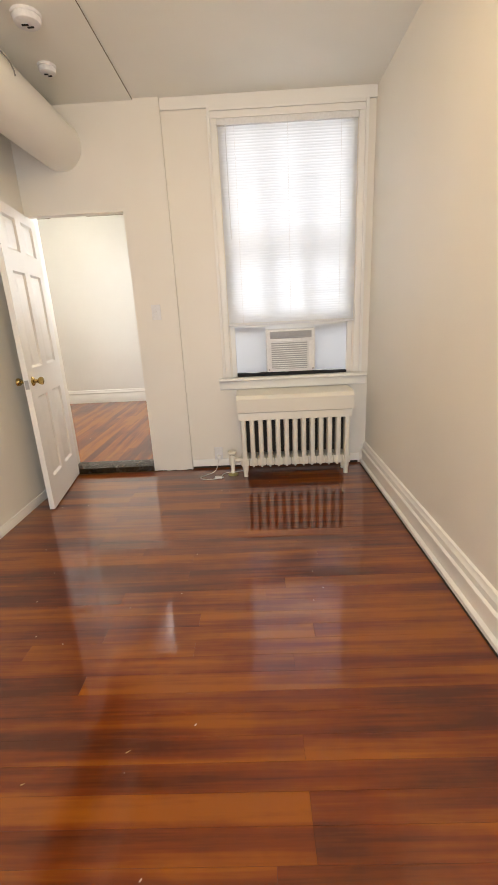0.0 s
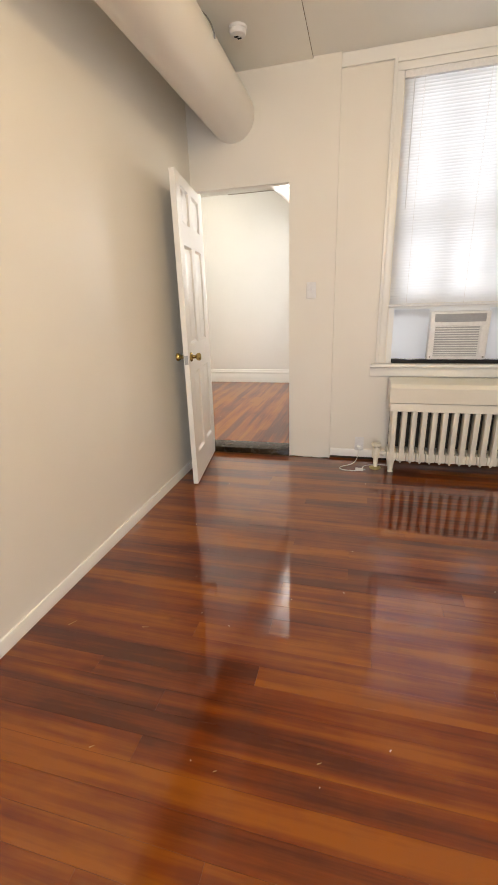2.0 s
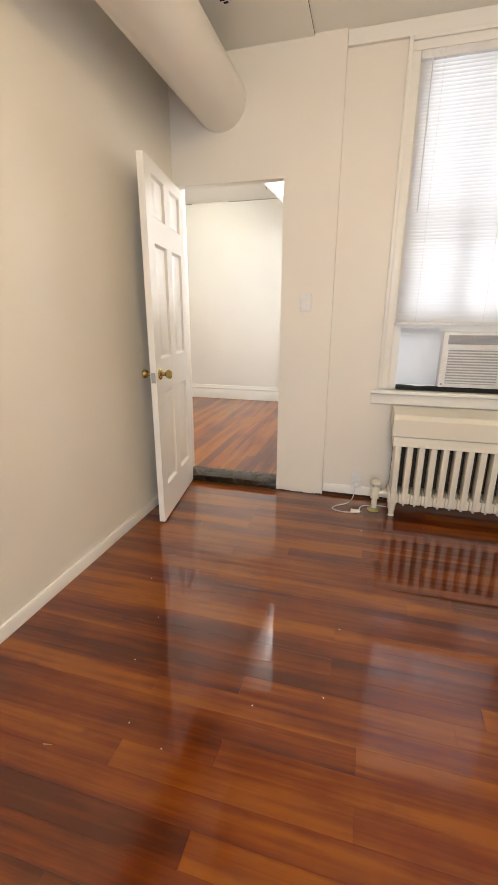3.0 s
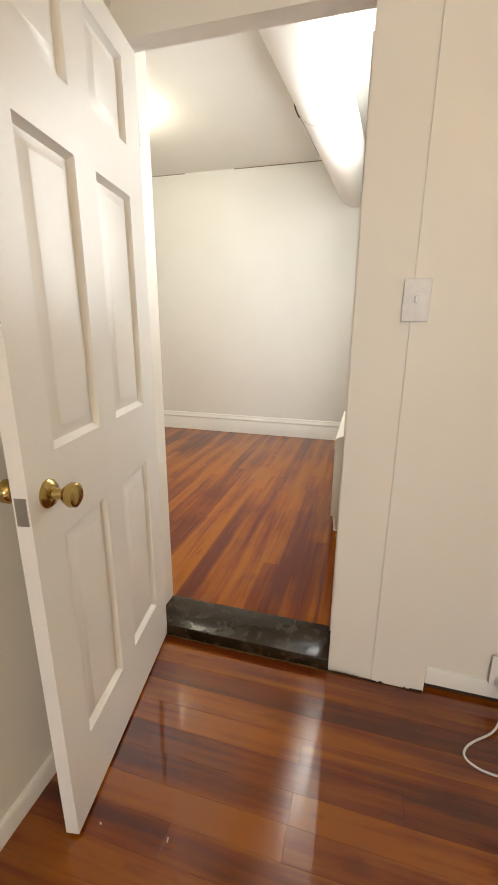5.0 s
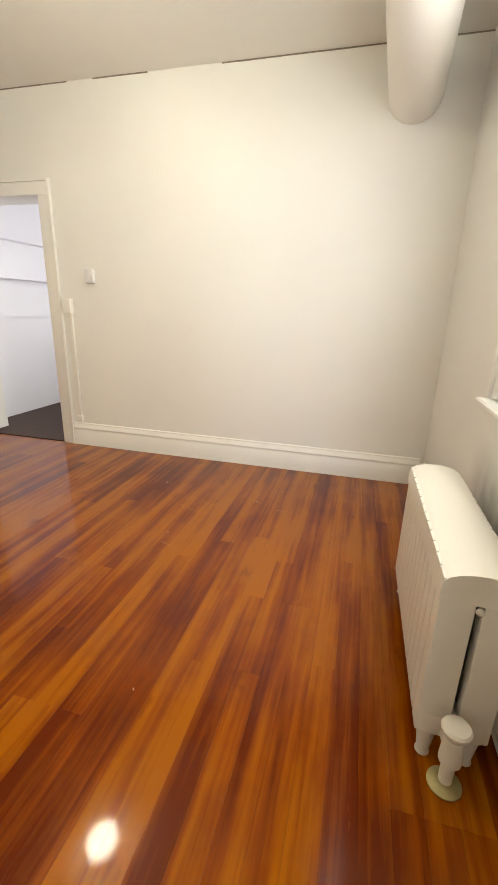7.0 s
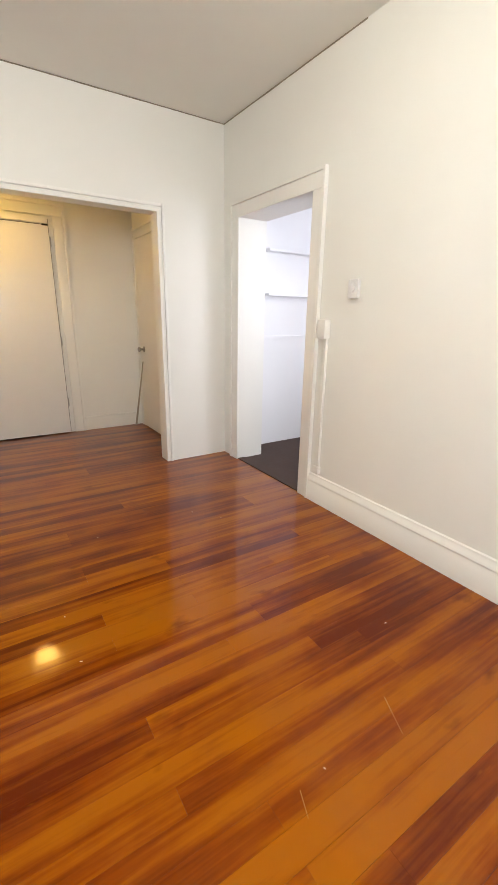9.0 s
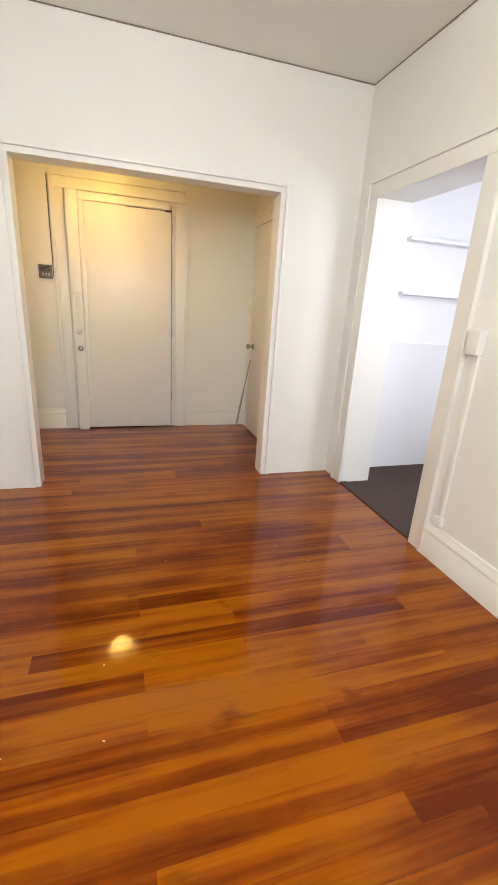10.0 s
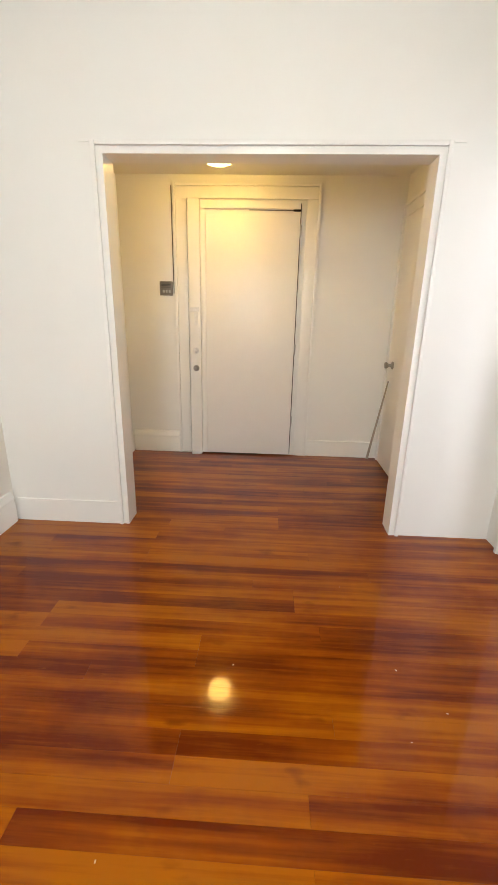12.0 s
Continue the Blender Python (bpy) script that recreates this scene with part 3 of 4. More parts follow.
def radiator(m, n, pitch, h, depth, label, valve_x, fill=0.36):
    """A cast-iron column radiator: x along its length, y from front (0) to back, z up."""
    top = thing("radiator", 0, 0, 0, label, "radiator")
    top.matrix_world = m

    def section(legs):
        bm = bmesh.new()
        col = depth * 0.455
        for y0 in (0.0, depth - col):
            add_box(bm, -pitch * fill, pitch * fill, y0, y0 + col, 0.10, h - 0.02, pitch * min(0.30, (0.5 - fill) * 3))
        dome = [(-0.003 + (depth + 0.006) * (0.5 - 0.5 * math.cos(math.pi * k / 10)), h - 0.055 + 0.055 * math.sin(math.pi * k / 10) ** 0.6) for k in range(11)]
        add_run(bm, [(-0.003, h - 0.085), *dome, (depth + 0.003, h - 0.085)], (-pitch * 0.5, 0, 0), (pitch * 0.5, 0, 0), (0, 1, 0))
        add_box(bm, -pitch * 0.5, pitch * 0.5, 0.014, depth - 0.014, 0.095, 0.165, 0.012)
        for yc in (col * 0.5, depth - col * 0.5):
            add_tube(bm, (0, yc, 0.075), (0, yc, 0.12), 0.006, 10, pitch * 0.34)
        if legs:
            for yc in (col * 0.45, depth - col * 0.45):
                add_tube(bm, (0, yc, 0.0), (0, yc, 0.10), 0.016, 12, 0.028)
                add_tube(bm, (0, yc, 0.0), (0, yc, 0.014), 0.021, 12, 0.017)
        return bm

    plain_me = mesh_of("section", section(False), IRON)
    leg_me = mesh_of("section", section(True), IRON)
    for i in range(n):
        ob = new("section", leg_me if i in (0, n - 1) else plain_me)
        ob.parent = top
        ob.location = (pitch * i, 0, 0)
    # dark plate in the slot: shade between the columns put in as colour
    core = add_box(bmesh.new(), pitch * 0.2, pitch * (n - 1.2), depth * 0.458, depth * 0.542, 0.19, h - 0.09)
    part("inner_gap", core, SHADE_TONE, top, "dark plate standing in for shade between the columns")
    for x in (-pitch * 0.5, pitch * (n - 0.5)):
        part("bleed_plug", add_ball(bmesh.new(), (x, depth * 0.5, h - 0.10), 0.011, 0.6, 1, 1, 12), IRON, top)
    yc = depth * 0.45
    vx = valve_x
    s = -1 if vx < 0 else 1
    base = 0 if s < 0 else pitch * (n - 1)
    bm = bmesh.new()
    add_tube(bm, (base + s * pitch * 0.4, yc, 0.13), (base + vx, yc, 0.13), 0.017, 14)
    add_tube(bm, (base + vx, yc, 0.0), (base + vx, yc, 0.11), 0.018, 16)
    add_tube(bm, (base + vx, yc, 0.09), (base + vx, yc, 0.175), 0.029, 16, 0.026)
    add_tube(bm, (base + s * pitch * 0.75, yc, 0.13), (base + s * pitch * 0.95, yc, 0.13), 0.026, 8)
    v = part("valve", bm, IRON, top, "painted valve and riser pipe")
    bm = add_lathe(bmesh.new(), Matrix.Translation((base + vx, yc, 0.175)), [(0.012, 0.0), (0.014, 0.012), (0.036, 0.016), (0.038, 0.026), (0.033, 0.034), (0.008, 0.038)])
    part("handwheel", bm, IRON, v)
    bm = add_lathe(bmesh.new(), Matrix.Translation((base + vx, yc, 0.001)), [(0.045, 0.0), (0.045, 0.004), (0.03, 0.012), (0.020, 0.016)])
    part("floor_flange", bm, TAN_METAL, v, "tarnished floor flange")
    return top


radiator(pose(0.185, 2.945, 0), 13, 0.0695, 0.575, 0.20, "cream painted cast-iron radiator under the window", -0.11, 0.30)
radiator(pose(-0.735, 4.27, BZ, 0, 0, 90) @ Matrix.Diagonal((1, -1, 1, 1)), 13, 0.062, 0.62, 0.19, "cream painted cast-iron radiator beside the side wall", -0.085, 0.465)

# dark panel painted in for the shade that shows between the columns
structure("trim_radiator_soot", boxes((0.17, 1.03, YW2 - 0.003, YW2 - 0.0005, 0.14, 0.60)), SHADE_TONE, "dark panel painting in the shade behind the radiator", "trim")

# sheet cover on the first radiator
cv = thing("radiator_cover", 0.14, 2.935, 0.576, "cream painted sheet cover lying on the radiator", "radiator cover")
bm = bmesh.new()
prof = [(0, -0.020), (0.0, 0.085), (0.02, 0.112), (0.06, 0.122), (0.27, 0.122), (0.27, 0.116), (0.06, 0.116), (0.024, 0.106), (0.006, 0.082), (0.006, -0.020)]
add_run(bm, prof, (0, 0, 0), (0.925, 0, 0), (0, 1, 0))
part("sheet", bm, IRON, cv)
part("end_plate", add_box(bmesh.new(), 0.0, 0.004, 0.02, 0.265, 0.0005, 0.1155), IRON, cv)
part("end_plate", add_box(bmesh.new(), 0.921, 0.925, 0.02, 0.265, 0.0005, 0.1155), IRON, cv)


# ---- doors ----


def knob(m, parent, material, name="door_knob"):
    bm = bmesh.new()
    add_lathe(bm, m, [(0.032, 0.0), (0.032, 0.004), (0.026, 0.010), (0.013, 0.014), (0.011, 0.034), (0.020, 0.040), (0.027, 0.052), (0.026, 0.064), (0.016, 0.070)])
    return part(name, bm, material, parent)


def panel_door(name, m, w, h, label):
    """A six-panel door leaf: x from the hinge, y through its thickness, z up."""
    top = thing(name, 0, 0, 0, label, "door", kind="structure")
    top.matrix_world = m
    th = 0.035
    st, mid = 0.105, 0.10
    pw = (w - 2 * st - mid) / 2
    spans = ((0.217, 0.812), (1.010, 1.632), (1.762, h - 0.065))
    bm = boxes((0, st, 0, th, 0, h), (w - st, w, 0, th, 0, h))
    rails = [0.0] + [v for s in spans for v in s] + [h]
    for z0, z1 in zip(rails[::2], rails[1::2]):
        add_box(bm, st, w - st, 0, th, z0, z1)
    for z0, z1 in spans:
        add_box(bm, st + pw, st + pw + mid, 0, th, z0, z1)
    part("leaf", bm, DOOR, top)
    for z0, z1 in spans:
        for x0 in (st, st + pw + mid):
            bm = bmesh.new()
            for face, s in ((0.0, 1), (th, -1)):
                loops = []
                for inset, d in ((0.0, 0.0), (0.004, 0.005), (0.013, 0.0145), (0.020, 0.0145), (0.042, 0.0035), (0.046, 0.003)):
                    y = face + s * d
                    loops.append([bm.verts.new(c) for c in ((x0 + inset, y, z0 + inset), (x0 + pw - inset, y, z0 + inset), (x0 + pw - inset, y, z1 - inset), (x0 + inset, y, z1 - inset))])
                for a, b in zip(loops, loops[1:]):
                    for i in range(4):
                        bm.faces.new((a[i], a[(i + 1) % 4], b[(i + 1) % 4], b[i]))
                bm.faces.new(loops[-1])
            part("panel", bm, DOOR, top)
    return top


hinge, free = Vector((-1.318, 3.19, 0)), Vector((-1.203, 2.463, 0))
d = free - hinge
ang = math.degrees(math.atan2(d.y, d.x))
leaf = panel_door("door_1", pose(hinge.x, hinge.y, 0.012, 0, 0, ang) @ Matrix.Translation((0, -0.035, 0)), d.length, 2.035, "white six-panel door standing open with brass knobs")
W = d.length
knob(pose(W - 0.065, 0.035, 0.925, -90), leaf, BRASS)
knob(pose(W - 0.065, 0.0, 0.925, 90), leaf, BRASS)
part("latch_plate", add_box(bmesh.new(), W - 0.0005, W + 0.0015, 0.005, 0.03, 0.88, 0.94), STEEL, leaf)
for z in (0.25, 1.0, 1.8):
    part("hinge", add_tube(bmesh.new(), (-0.007, 0.03, z), (-0.007, 0.03, z + 0.09), 0.006, 10), DOOR, leaf)
part("hinge_gap", boxes((-0.0045, -0.0008, 0.004, 0.0335, 0.0, 2.03)), GRIME_JOINT, leaf, "dark gap along the hinge edge")
structure("trim_door_stop", boxes((DX1 - 0.011, DX1 - 0.0002, 3.350, 3.388, 0.052, DTOP - 0.001)), TRIM, "painted stop strip on the door jamb", "trim")
structure("trim_strike_plate", boxes((DX1 - 0.0025, DX1 - 0.0003, 3.305, 3.335, 0.83, 0.91)), STEEL, "steel strike plate in the door jamb", "trim")

# entrance door in the hall
ed = thing("door_2", HX, 4.315, BZ, "cream painted flat entrance door, slightly warped", "door", kind="structure")
DW = 5.247 - 4.315
part("leaf", add_box(bmesh.new(), 0.006, 0.04, 0.012, DW - 0.012, 0.0125, 2.145, 0.004), DOOR, ed)
part("lock_stile", add_box(bmesh.new(), 0.0405, 0.075, 0.0, 0.10, 0.012, 2.17, 0.006), TRIM, ed, "raised painted lock board")
part("edge_strip", add_box(bmesh.new(), 0.0405, 0.052, 0.102, 0.145, 0.015, 2.15, 0.004), TRIM, ed)
part("head_strip", add_box(bmesh.new(), 0.0405, 0.058, 0.102, DW - 0.03, 2.10, 2.16, 0.004), TRIM, ed)
part("gap_shadow", boxes((0.004, 0.012, DW - 0.0115, DW - 0.0045, 0.015, 2.15)), GRIME, ed, "dark gap along the hinge side")
part("gap_shadow", boxes((0.0402, 0.0425, 0.50, DW - 0.05, 2.092, 2.096)), GRIME, ed, "dark crack under the head")
part("closer_arm", add_box(bmesh.new(), 0.041, 0.052, DW - 0.07, DW - 0.014, 2.085, 2.10, 0.002, pose(0, 0, 0)), BLACK, ed)
for z in (0.30, 0.95, 1.90):
    part("hinge", add_tube(bmesh.new(), (0.042, DW - 0.006, z), (0.042, DW - 0.006, z + 0.09), 0.007, 10), STEEL, ed)
part("kick_gap", boxes((0.0065, 0.0405, 0.16, 0.62, 0.003, 0.012)), GRIME, ed)
for z, r, mat in ((0.97, 0.026, PLASTIC), (0.815, 0.027, STEEL)):
    bm = add_lathe(bmesh.new(), pose(0.075, 0.055, z, 0, 90), [(r, 0), (r, 0.006), (r * 0.7, 0.012), (r * 0.45, 0.026), (0.004, 0.028)])
    part("lock", bm, mat, ed)
part("chain_bracket", add_box(bmesh.new(), 0.0755, 0.085, 0.01, 0.085, 1.30, 1.335, 0.003), PLASTIC, ed)
part("chain_track", add_box(bmesh.new(), 0.0755, 0.084, 0.045, 0.075, 1.19, 1.295, 0.003), PLASTIC, ed)
casing("trim_entrance_casing", HX, 4.30, 5.285, BZ, 2.225, 0.112, 0.02, "y", 1, "painted casing around the entrance door")
part("stile_foot", add_box(bmesh.new(), 0.0405, 0.078, 0.0, 0.09, 0.0, 0.03, 0.003), PLASTIC, ed)

# closet door on the hall side wall
cd = thing("door_3", -6.02, HY1, BZ, "cream painted closet door, a little ajar", "door", kind="structure")
part("leaf", add_box(bmesh.new(), 0.0, 0.78, -0.03, -0.001, 0.015, 2.03, 0.004), DOOR, cd)
knob(pose(0.10, -0.03, 0.905, 90), cd, STEEL)
part("hinge", add_tube(bmesh.new(), (0.785, -0.034, 1.75), (0.785, -0.034, 1.84), 0.006, 10), STEEL, cd)
casing("trim_closet_casing", HY1, -6.035, -5.22, BZ, 2.09, 0.10, 0.018, "x", -1, "painted casing around the closet door")

# slanting solid wedge in place of a dark shadow beside the closet door
st = thing("corner_shadow", HX + 0.04, 5.975, BZ, "thin brown wedge standing in for a shadow in the hall corner", "stick")
bm = bmesh.new()
add_tube(bm, (0.0, 0, 0.0), (0.215, 0.055, 0.77), 0.012, 8, 0.006)
part("shaft", bm, WEDGE_TONE, st)

# ---- ducts ----


def duct(name, x, y0, y1, z, r, rings, label):
    top = thing(name, x, y0, z, label, "duct")
    bm = bmesh.new()
    add_tube(bm, (0, 0, 0), (0, y1 - y0, 0), r, 56)
    part("pipe", bm, DUCT, top)
    for y in rings:
        bm = bmesh.new()
        add_lathe(bm, pose(0, y - y0 - 0.02, 0, -90), [(r + 0.0005, 0), (r + 0.004, 0.003), (r + 0.004, 0.037), (r + 0.0005, 0.04)], 56)
        part("joint_band", bm, DUCT, top)
    return top


def hanger(y, r, parent, turn, length):
    bm = bmesh.new()
    pts = [Vector((math.cos(radians(turn + a)) * (r + 0.006), y + 0.004 * math.sin(a), math.sin(radians(turn + a)) * (r + 0.006))) for a in range(0, length, 4)]
    for a, b in zip(pts, pts[1:]):
        add_tube(bm, a, b, 0.004, 6)
    return part("strap", bm, GRIME if length < 60 else STEEL, parent, "loose hanging strap")


da = duct("air_duct", -1.045, AY0 + 0.001, YW - 0.001, 2.525, 0.163, (-1.2, 0.6), "white painted round duct along the ceiling")
hanger(2.33 - AY0, 0.165, da, 5, 62)
db = duct("air_duct", -1.03, 3.263, BN - 0.001, 2.512, 0.157, (4.62,), "white painted round duct with a side grille")
db.rotation_euler = (0, 0, -math.atan2(0.195, 3.13))
hanger(4.60 - 3.263, 0.16, db, 170, 50)
vent = part("side_grille", bmesh.new(), AC_GREY, db, "grey slot grille in the duct side")
bm = bmesh.new()
for i in range(9):
    a = radians(196 + i * 2.6)
    b = radians(196 + i * 2.6 + 1.7)
    rr = 0.159
    vs = [bm.verts.new((math.cos(q) * rr, yy - 3.263, math.sin(q) * rr)) for q, yy in ((a, 4.70), (b, 4.70), (b, 5.20), (a, 5.20))]
    ws = [bm.verts.new(Vector((v.co.x * 1.03, v.co.y, v.co.z * 1.03))) for v in vs]
    bm.faces.new(ws)
    for k in range(4):
        bm.faces.new((vs[k], vs[(k + 1) % 4], ws[(k + 1) % 4], ws[k]))
vent.data = mesh_of("side_grille", bm, AC_GREY)

# ---- ceiling things ----


def detector(x, y, z, r, label):
    top = thing("smoke_detector", x, y, z, label, "smoke detector", "detectors on the ceiling")
    m = Matrix.Translation((0, 0, 0)) @ pose(0, 0, 0, 180)
    part("base", add_lathe(bmesh.new(), m, [(r, 0), (r, 0.012), (r * 0.96, 0.014)], 32), PLASTIC, top)
    part("cover", add_lathe(bmesh.new(), m, [(r * 0.92, 0.0145), (r * 0.92, 0.026), (r * 0.84, 0.038), (r * 0.5, 0.044), (r * 0.2, 0.045)], 32), PLASTIC, top)
    part("sensor_slots", boxes((-r * 0.35, r * 0.1, -0.012, -0.004, -0.049, -0.044), (-r * 0.1, r * 0.35, 0.008, 0.016, -0.049, -0.044)), BLACK, top)


detector(-0.755, 2.30, CEIL - 0.008, 0.072, "round white smoke detector on the ceiling")
detector(-0.86, 2.73, CEIL - 0.008, 0.052, "small cream smoke detector near the window wall")


def ceiling_lamp(x, y, z, r, drop, label, material, pan=1.12):
    top = thing("ceiling_lamp", x, y, z, label, "ceiling lamp")
    m = pose(0, 0, 0, 180)
    part("canopy", add_lathe(bmesh.new(), m, [(r * pan * 0.96, 0), (r * pan, 0.006), (r * pan, 0.026), (r * pan * 0.94, 0.03), (r * 0.5, 0.0305)], 32), PLASTIC, top)
    prof = [(r * 0.5, 0.031)] + [(r * math.sin(radians(a)) , 0.031 + drop * (1 - math.cos(radians(a))) / 2) for a in range(40, 176, 9)] + [(0.004, 0.031 + drop)]
    gl = part("glass_shade", add_lathe(bmesh.new(), m, prof, 32), material, top, "lit milky glass shade")
    return gl


ceiling_lamp(-2.50, 5.02, CEIL - 0.003, 0.125, 0.14, "lit round glass ceiling lamp", GLOBE)
ceiling_lamp(-5.55, 4.64, HCEIL, 0.11, 0.09, "lit round glass hall lamp on the low ceiling", HALL_GLOBE, 0.62)
# unseen lamp and bulb, added as warm fill for the first room
ceiling_lamp(0.25, 0.55, CEIL, 0.125, 0.14, "unseen round glass ceiling lamp added to fill the first room", FILL_GLOBE_A)
bulb("lamp_light", 0.25, 0.55, CEIL - 0.30, FILL_LAMP_A, WARM, 0.1)

# dark open joints between ceiling and walls
def crack(name, a, b, seed, width, gaps):
    """A ragged dark joint from a to b, broken where the paint still bridges it."""
    a, b = Vector(a), Vector(b)
    bm = bmesh.new()
    n = 40
    for i in range(n):
        if any(lo <= i / n < hi for lo, hi in gaps):
            continue
        p, q = a.lerp(b, i / n), a.lerp(b, (i + 1) / n)
        t = width * (0.6 + 0.7 * noise.noise((i * 0.37, seed, 0.5)) ** 2 + 0.25)
        lo = Vector((min(p.x, q.x), min(p.y, q.y), p.z - t))
        hi = Vector((max(p.x, q.x), max(p.y, q.y), p.z))
        w = Vector((0.0015 if hi.x - lo.x < 0.001 else 0, 0.0015 if hi.y - lo.y < 0.001 else 0, 0))
        add_box(bm, lo.x - w.x, hi.x + w.x, lo.y - w.y, hi.y + w.y, lo.z, hi.z)
    return structure(name, bm, GRIME_JOINT, "dark open joint between ceiling and wall", "trim")


crack("trim_joint_north", (BW, BN - 0.001, CEIL - 0.0035), (BE, BN - 0.001, CEIL - 0.0035), 1.0, 0.008, ((0.50, 0.62), (0.34, 0.40)))
crack("trim_joint_west", (BW + 0.001, 3.45, CEIL - 0.0035), (BW + 0.001, BN, CEIL - 0.0035), 4.0, 0.007, ())

bm = bmesh.new()
ragged = random.Random(5)
x = DX1 + 0.004
while x < -0.30:
    w, h = ragged.uniform(0.008, 0.03), ragged.uniform(0.002, 0.009)
    add_box(bm, x, min(x + w, -0.298), YW - 0.0105, YW - 0.0084, 0.0004, h)
    x += w
structure("trim_floor_grime", bm, GRIME, "ragged dark line where the board meets the floor", "trim")

# ---- small wall things ----
sw = thing("light_switch", -0.468, YW - 0.0082, 1.352, "white toggle light switch beside the doorway", "light switch")
part("plate", add_box(bmesh.new(), -0.036, 0.036, -0.008, 0.0, -0.058, 0.058, 0.003), PLASTIC, sw)
part("toggle", add_box(bmesh.new(), -0.005, 0.005, -0.020, -0.0082, -0.006, 0.012, 0.002), PLASTIC, sw)

sk = thing("wall_socket", -0.055, YW2 - 0.0145, 0.14, "white wall socket with a plug and cord", "socket")
part("plate", add_box(bmesh.new(), -0.036, 0.036, -0.007, 0.0, -0.058, 0.058, 0.003), PLASTIC, sk)
part("plug", add_box(bmesh.new(), -0.018, 0.018, -0.04, -0.0072, -0.05, -0.015, 0.005), PLASTIC, sk)


def cable(name, points, r, material, label):
    data = bpy.data.curves.new(name, "CURVE")
    data.dimensions, data.bevel_depth, data.bevel_resolution = "3D", r, 3
    sp = data.splines.new("NURBS")
    sp.points.add(len(points) - 1)
    for p, c in zip(sp.points, points):
        p.co = (*c, 1)
    sp.use_endpoint_u, sp.order_u = True, 4
    data.materials.append(material)
    return tagged(new(name, data), label, "cable")


cable("power_cord", [(-0.055, 3.17, 0.10), (-0.06, 3.13, 0.05), (-0.08, 3.08, 0.005), (-0.16, 3.04, 0.004), (-0.22, 2.97, 0.004), (-0.15, 2.93, 0.004), (-0.05, 2.94, 0.004), (-0.01, 2.98, 0.004),
                     (-0.03, 3.05, 0.004), (0.05, 3.10, 0.004), (0.16, 3.10, 0.004)], 0.0035, CORD, "white power cord lying in a loop on the floor")
pl = thing("cord_plug", -0.045, 2.955, 0.0, "small white cord plug lying on the floor", "plug")
part("body", add_box(bmesh.new(), -0.03, 0.03, -0.012, 0.012, 0.001, 0.022, 0.005), CORD, pl)
part("prong", boxes((0.031, 0.046, -0.007, -0.005, 0.009, 0.014), (0.031, 0.046, 0.005, 0.007, 0.009, 0.014)), STEEL, pl)

th = thing("thermostat", -3.15, BN, 1.482, "small white wall thermostat on the ivory wall", "thermostat")
part("case", add_box(bmesh.new(), -0.04, 0.04, -0.03, -0.0005, -0.055, 0.055, 0.014), PLASTIC, th)
part("dial", add_lathe(bmesh.new(), pose(0, -0.0302, 0.005, 90), [(0.024, 0), (0.023, 0.008), (0.01, 0.01)]), PLASTIC, th)
ob = thing("outlet_box", -3.375, BN, 1.25, "painted surface outlet box with a cable raceway", "outlet")
part("box", add_box(bmesh.new(), -0.036, 0.036, -0.05, -0.0005, -0.058, 0.058, 0.006), TRIM, ob)
part("raceway", add_box(bmesh.new(), 0.0, 0.024, -0.02, -0.0005, -0.93, -0.0585, 0.003), TRIM, ob)
part("raceway_elbow", add_box(bmesh.new(), -0.012, 0.036, -0.03, -0.0005, -0.985, -0.9305, 0.005), TRIM, ob)

ic = thing("intercom", HX, 4.107, 1.532, "small dark metal intercom panel beside the entrance door", "intercom")
part("panel", add_box(bmesh.new(), 0.0005, 0.016, -0.056, 0.056, -0.058, 0.058, 0.003), DARK_METAL, ic)
for i in range(3):
    part("button", add_box(bmesh.new(), 0.0162, 0.021, -0.03 + i * 0.026, -0.014 + i * 0.026, -0.035, -0.012, 0.002), STEEL, ic)
part("speaker_slots", boxes(*[(0.0162, 0.0175, -0.04, 0.04, 0.008 + k * 0.011, 0.013 + k * 0.011) for k in range(4)]), BLACK, ic)
part("wire", add_tube(bmesh.new(), (0.006, 0.066, -0.04), (0.006, 0.066, 0.79), 0.0034, 8), DARK_METAL, ic, "dark wire running up beside the casing")

# kitchen shelves and rail
for z in (1.885, 1.505):
    sh = thing("kitchen_shelf", -4.72, 7.15, z, "white painted wall shelf in the kitchen", "shelf", "shelves on the kitchen wall")
    part("board", add_box(bmesh.new(), 0.0005, 0.10, -0.34, 0.9, 0, 0.022, 0.003), WALL_K, sh)
structure("trim_kitchen_rail", boxes((-4.7198, -4.705, 6.80, 8.2, 1.11, 1.14)), WALL_K, "white painted rail along the kitchen wall", "trim")
kc = thing("kitchen_ceiling_vent", -4.2, 7.3, 2.36, "grey ceiling vent in the kitchen", "vent")
part("frame", add_box(bmesh.new(), -0.15, 0.15, -0.15, 0.15, -0.012, -0.0005, 0.003), AC_GREY, kc)

# ---- floor boards ----
CACHE = {}


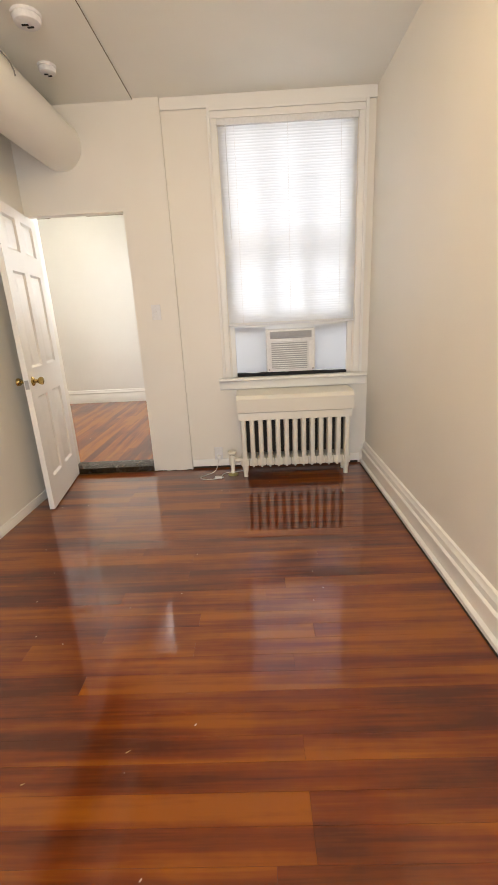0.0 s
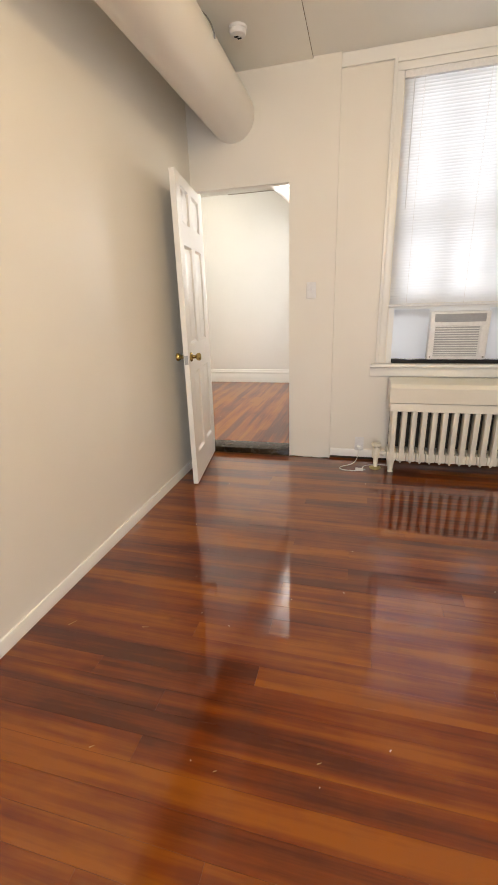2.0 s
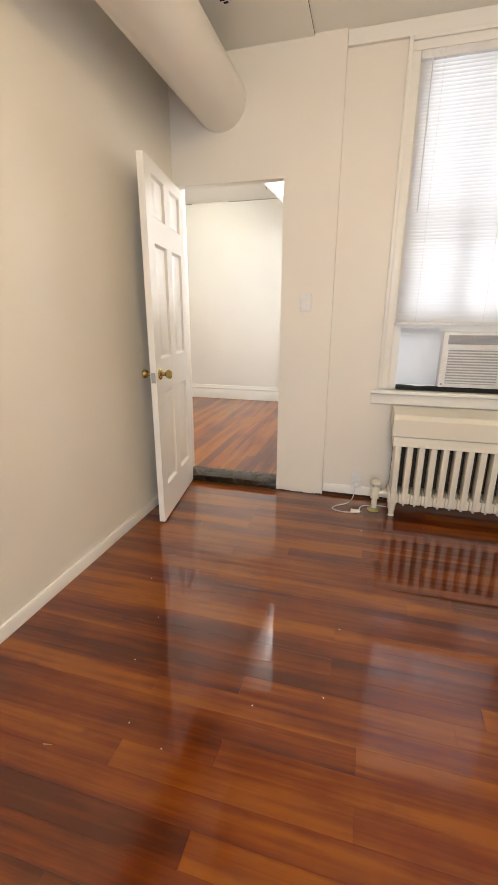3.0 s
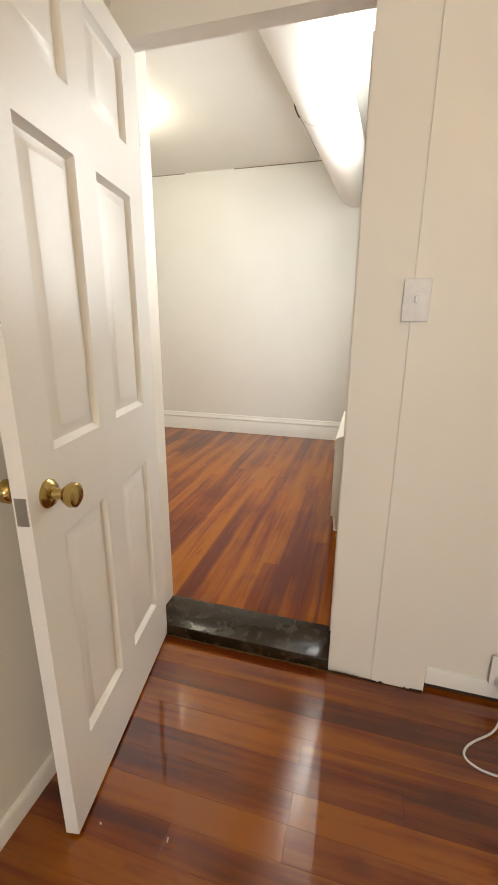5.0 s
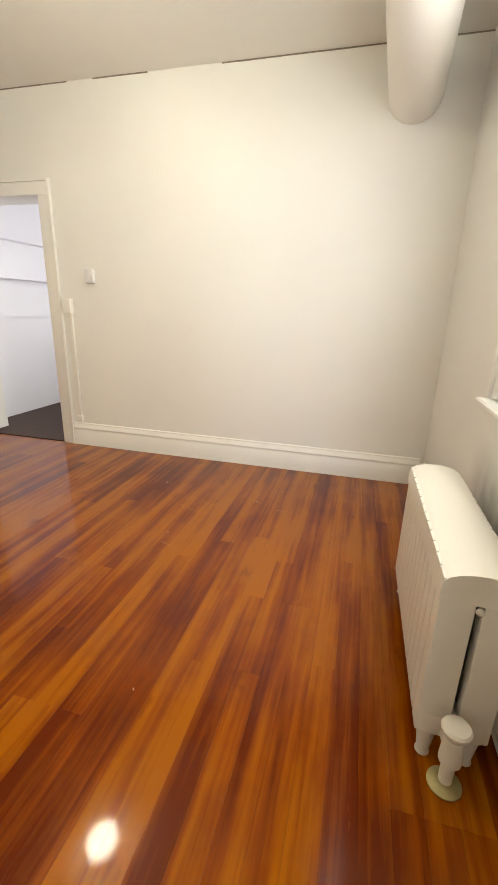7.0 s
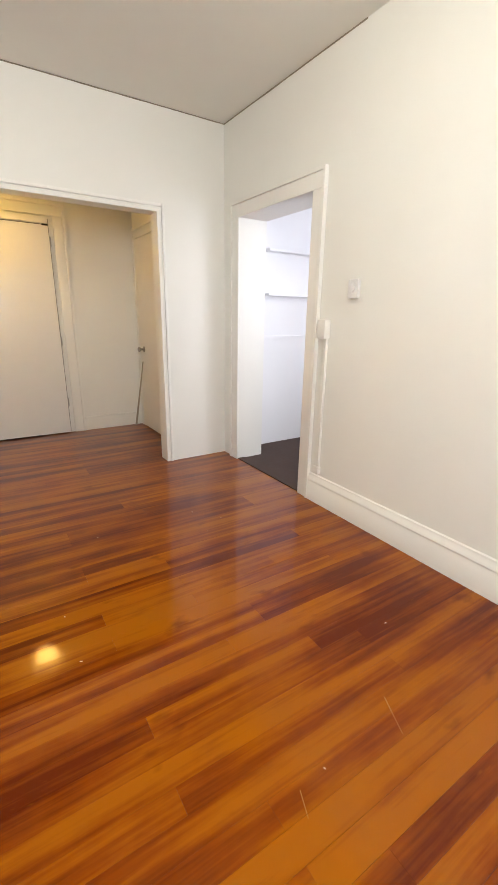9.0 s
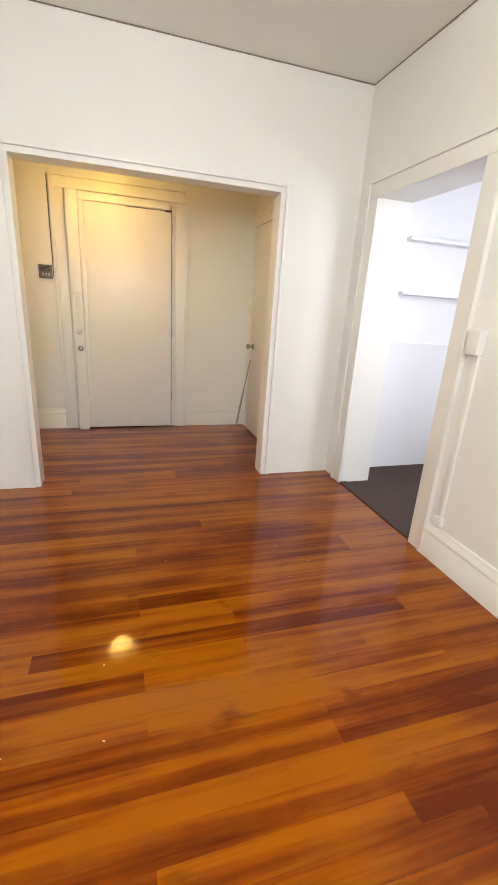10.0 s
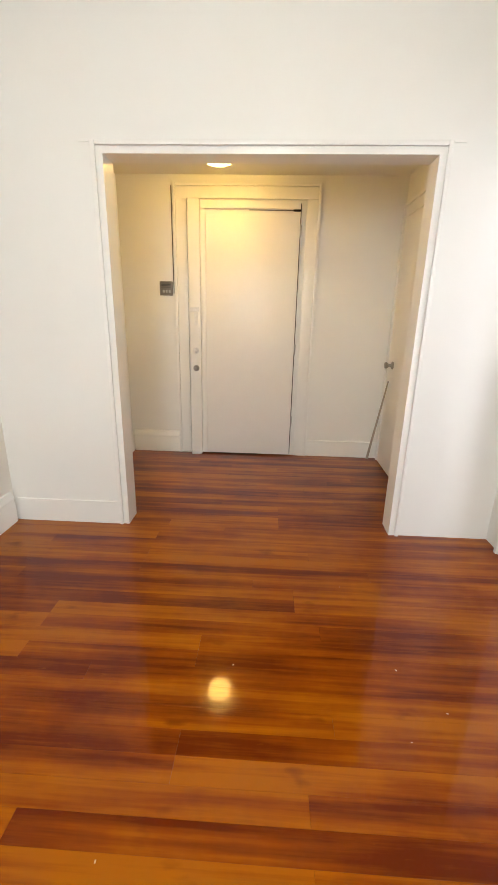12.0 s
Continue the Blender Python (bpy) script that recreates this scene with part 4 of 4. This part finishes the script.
def plank_mesh(length, width, material):
    key = (round(length, 3), width, material.name)
    if key not in CACHE:
        bm = bmesh.new()
        L, w = length / 2 - 0.0002, width / 2 - 0.00025
        rings = []
        for ix, iz in ((0, -0.021), (0, 0.0)):
            rings.append([bm.verts.new((sx * (L - ix), sy * (w - ix), iz)) for sx, sy in ((-1, -1), (1, -1), (1, 1), (-1, 1))])
        for a, b in zip(rings, rings[1:]):
            for i in range(4):
                bm.faces.new((a[i], a[(i + 1) % 4], b[(i + 1) % 4], b[i]))
        bm.faces.new(rings[-1])
        CACHE[key] = mesh_of("floor_board", bm, material, smooth=False)
    return CACHE[key]


def boards(parent, x0, x1, y0, y1, z, width, material, along, rng, tilt):
    """Rows of boards over a rectangle, with staggered butt joints."""
    a0, a1, b0, b1 = (x0, x1, y0, y1) if along == "x" else (y0, y1, x0, x1)
    rows = max(1, round((b1 - b0) / width))
    w = (b1 - b0) / rows
    for r in range(rows):
        at = a0
        first = True
        while at < a1 - 0.01:
            ln = rng.choice((0.4, 0.7, 1.0, 1.4, 1.8)) if first else rng.choice((0.7, 0.9, 1.2, 1.6, 2.0, 2.4))
            first = False
            if a1 - at - ln < 0.35:
                ln = a1 - at
            c, b = at + ln / 2, b0 + w * (r + 0.5)
            o = new("floor_board", plank_mesh(ln, w, material))
            o.parent = parent
            o.location = (c, b, z) if along == "x" else (b, c, z)
            o.rotation_euler = (radians(rng.uniform(-tilt, tilt)), 0, radians(90) if along == "y" else 0)
            o.location.z += rng.uniform(-0.00004, 0.00004)
            at += ln


rng = random.Random(7)
fa = thing("floor", 0, 0, 0, "glossy red-brown varnished wooden floor boards", "floor", kind="structure")
boards(fa, AX0, AX1, AY0, YW2 - 0.001, 0.0, 0.083, FLOOR_A, "x", rng, 0.10)
fb = thing("floor_living", 0, 0, 0, "glossy amber varnished wooden floor boards", "floor", kind="structure")
boards(fb, BW, BE, 3.382, BN + 0.0, BZ, 0.083, FLOOR_B, "y", rng, 0.22)
fh = thing("floor_hall", 0, 0, 0, "dark amber varnished wooden hall boards", "floor", kind="structure")
boards(fh, HX, BW, HY0, HY1, BZ, 0.083, FLOOR_B, "y", rng, 0.22)

# chips of paint on the boards
bm = bmesh.new()
crumbs = random.Random(3)
for i in range(46):
    if i < 30:
        x, y, z = crumbs.uniform(AX0 + 0.1, 0.6), crumbs.uniform(0.2, 2.9), 0.0006
    else:
        x, y, z = crumbs.uniform(-4.2, -1.4), crumbs.uniform(3.7, 6.0), BZ + 0.0006
    s = crumbs.uniform(0.0012, 0.0034)
    add_box(bm, -s * crumbs.uniform(1, 2.4), s, -s * 0.6, s * 0.6, 0, s * 0.3, 0, Matrix.Translation((x, y, z)) @ pose(0, 0, 0, 0, 0, crumbs.uniform(0, 180)))
tagged(new("paint_chips", mesh_of("paint_chips", bm, CHIP)), "pale paint chips scattered on the floor boards", "debris", kind="stuff")

# pale slivers, some standing in for scratches in the floor, and larger chips
for x0, y0, x1, y1, z, w in ((-1.414, 5.640, -1.357, 5.634, BZ, 0.0022), (-2.009, 5.521, -1.887, 5.463, BZ, 0.0016), (-1.932, 5.076, -1.866, 5.051, BZ, 0.0018),
                             (-1.232, 1.005, -1.212, 1.035, 0.0, 0.0025), (-0.915, 1.062, -0.889, 1.068, 0.0, 0.003), (-0.150, 0.680, -0.137, 0.688, 0.0, 0.003),
                             (-0.832, 0.570, -0.820, 0.580, 0.0, 0.003), (-0.438, 0.592, -0.428, 0.597, 0.0, 0.003)):
    ln = math.hypot(x1 - x0, y1 - y0)
    sp = tagged(new("wood_splinter", mesh_of("wood_splinter", add_tube(bmesh.new(), (-ln / 2, 0, w * 0.45), (ln / 2, 0, w * 0.3), w * 0.5, 6, w * 0.2), SLIVER)),
                "thin pale raised sliver on the floor boards", "splinter", "splinters on the floor")
    sp.location = ((x0 + x1) / 2, (y0 + y1) / 2, z + 0.0002)
    sp.rotation_euler = (0, 0, math.atan2(y1 - y0, x1 - x0))
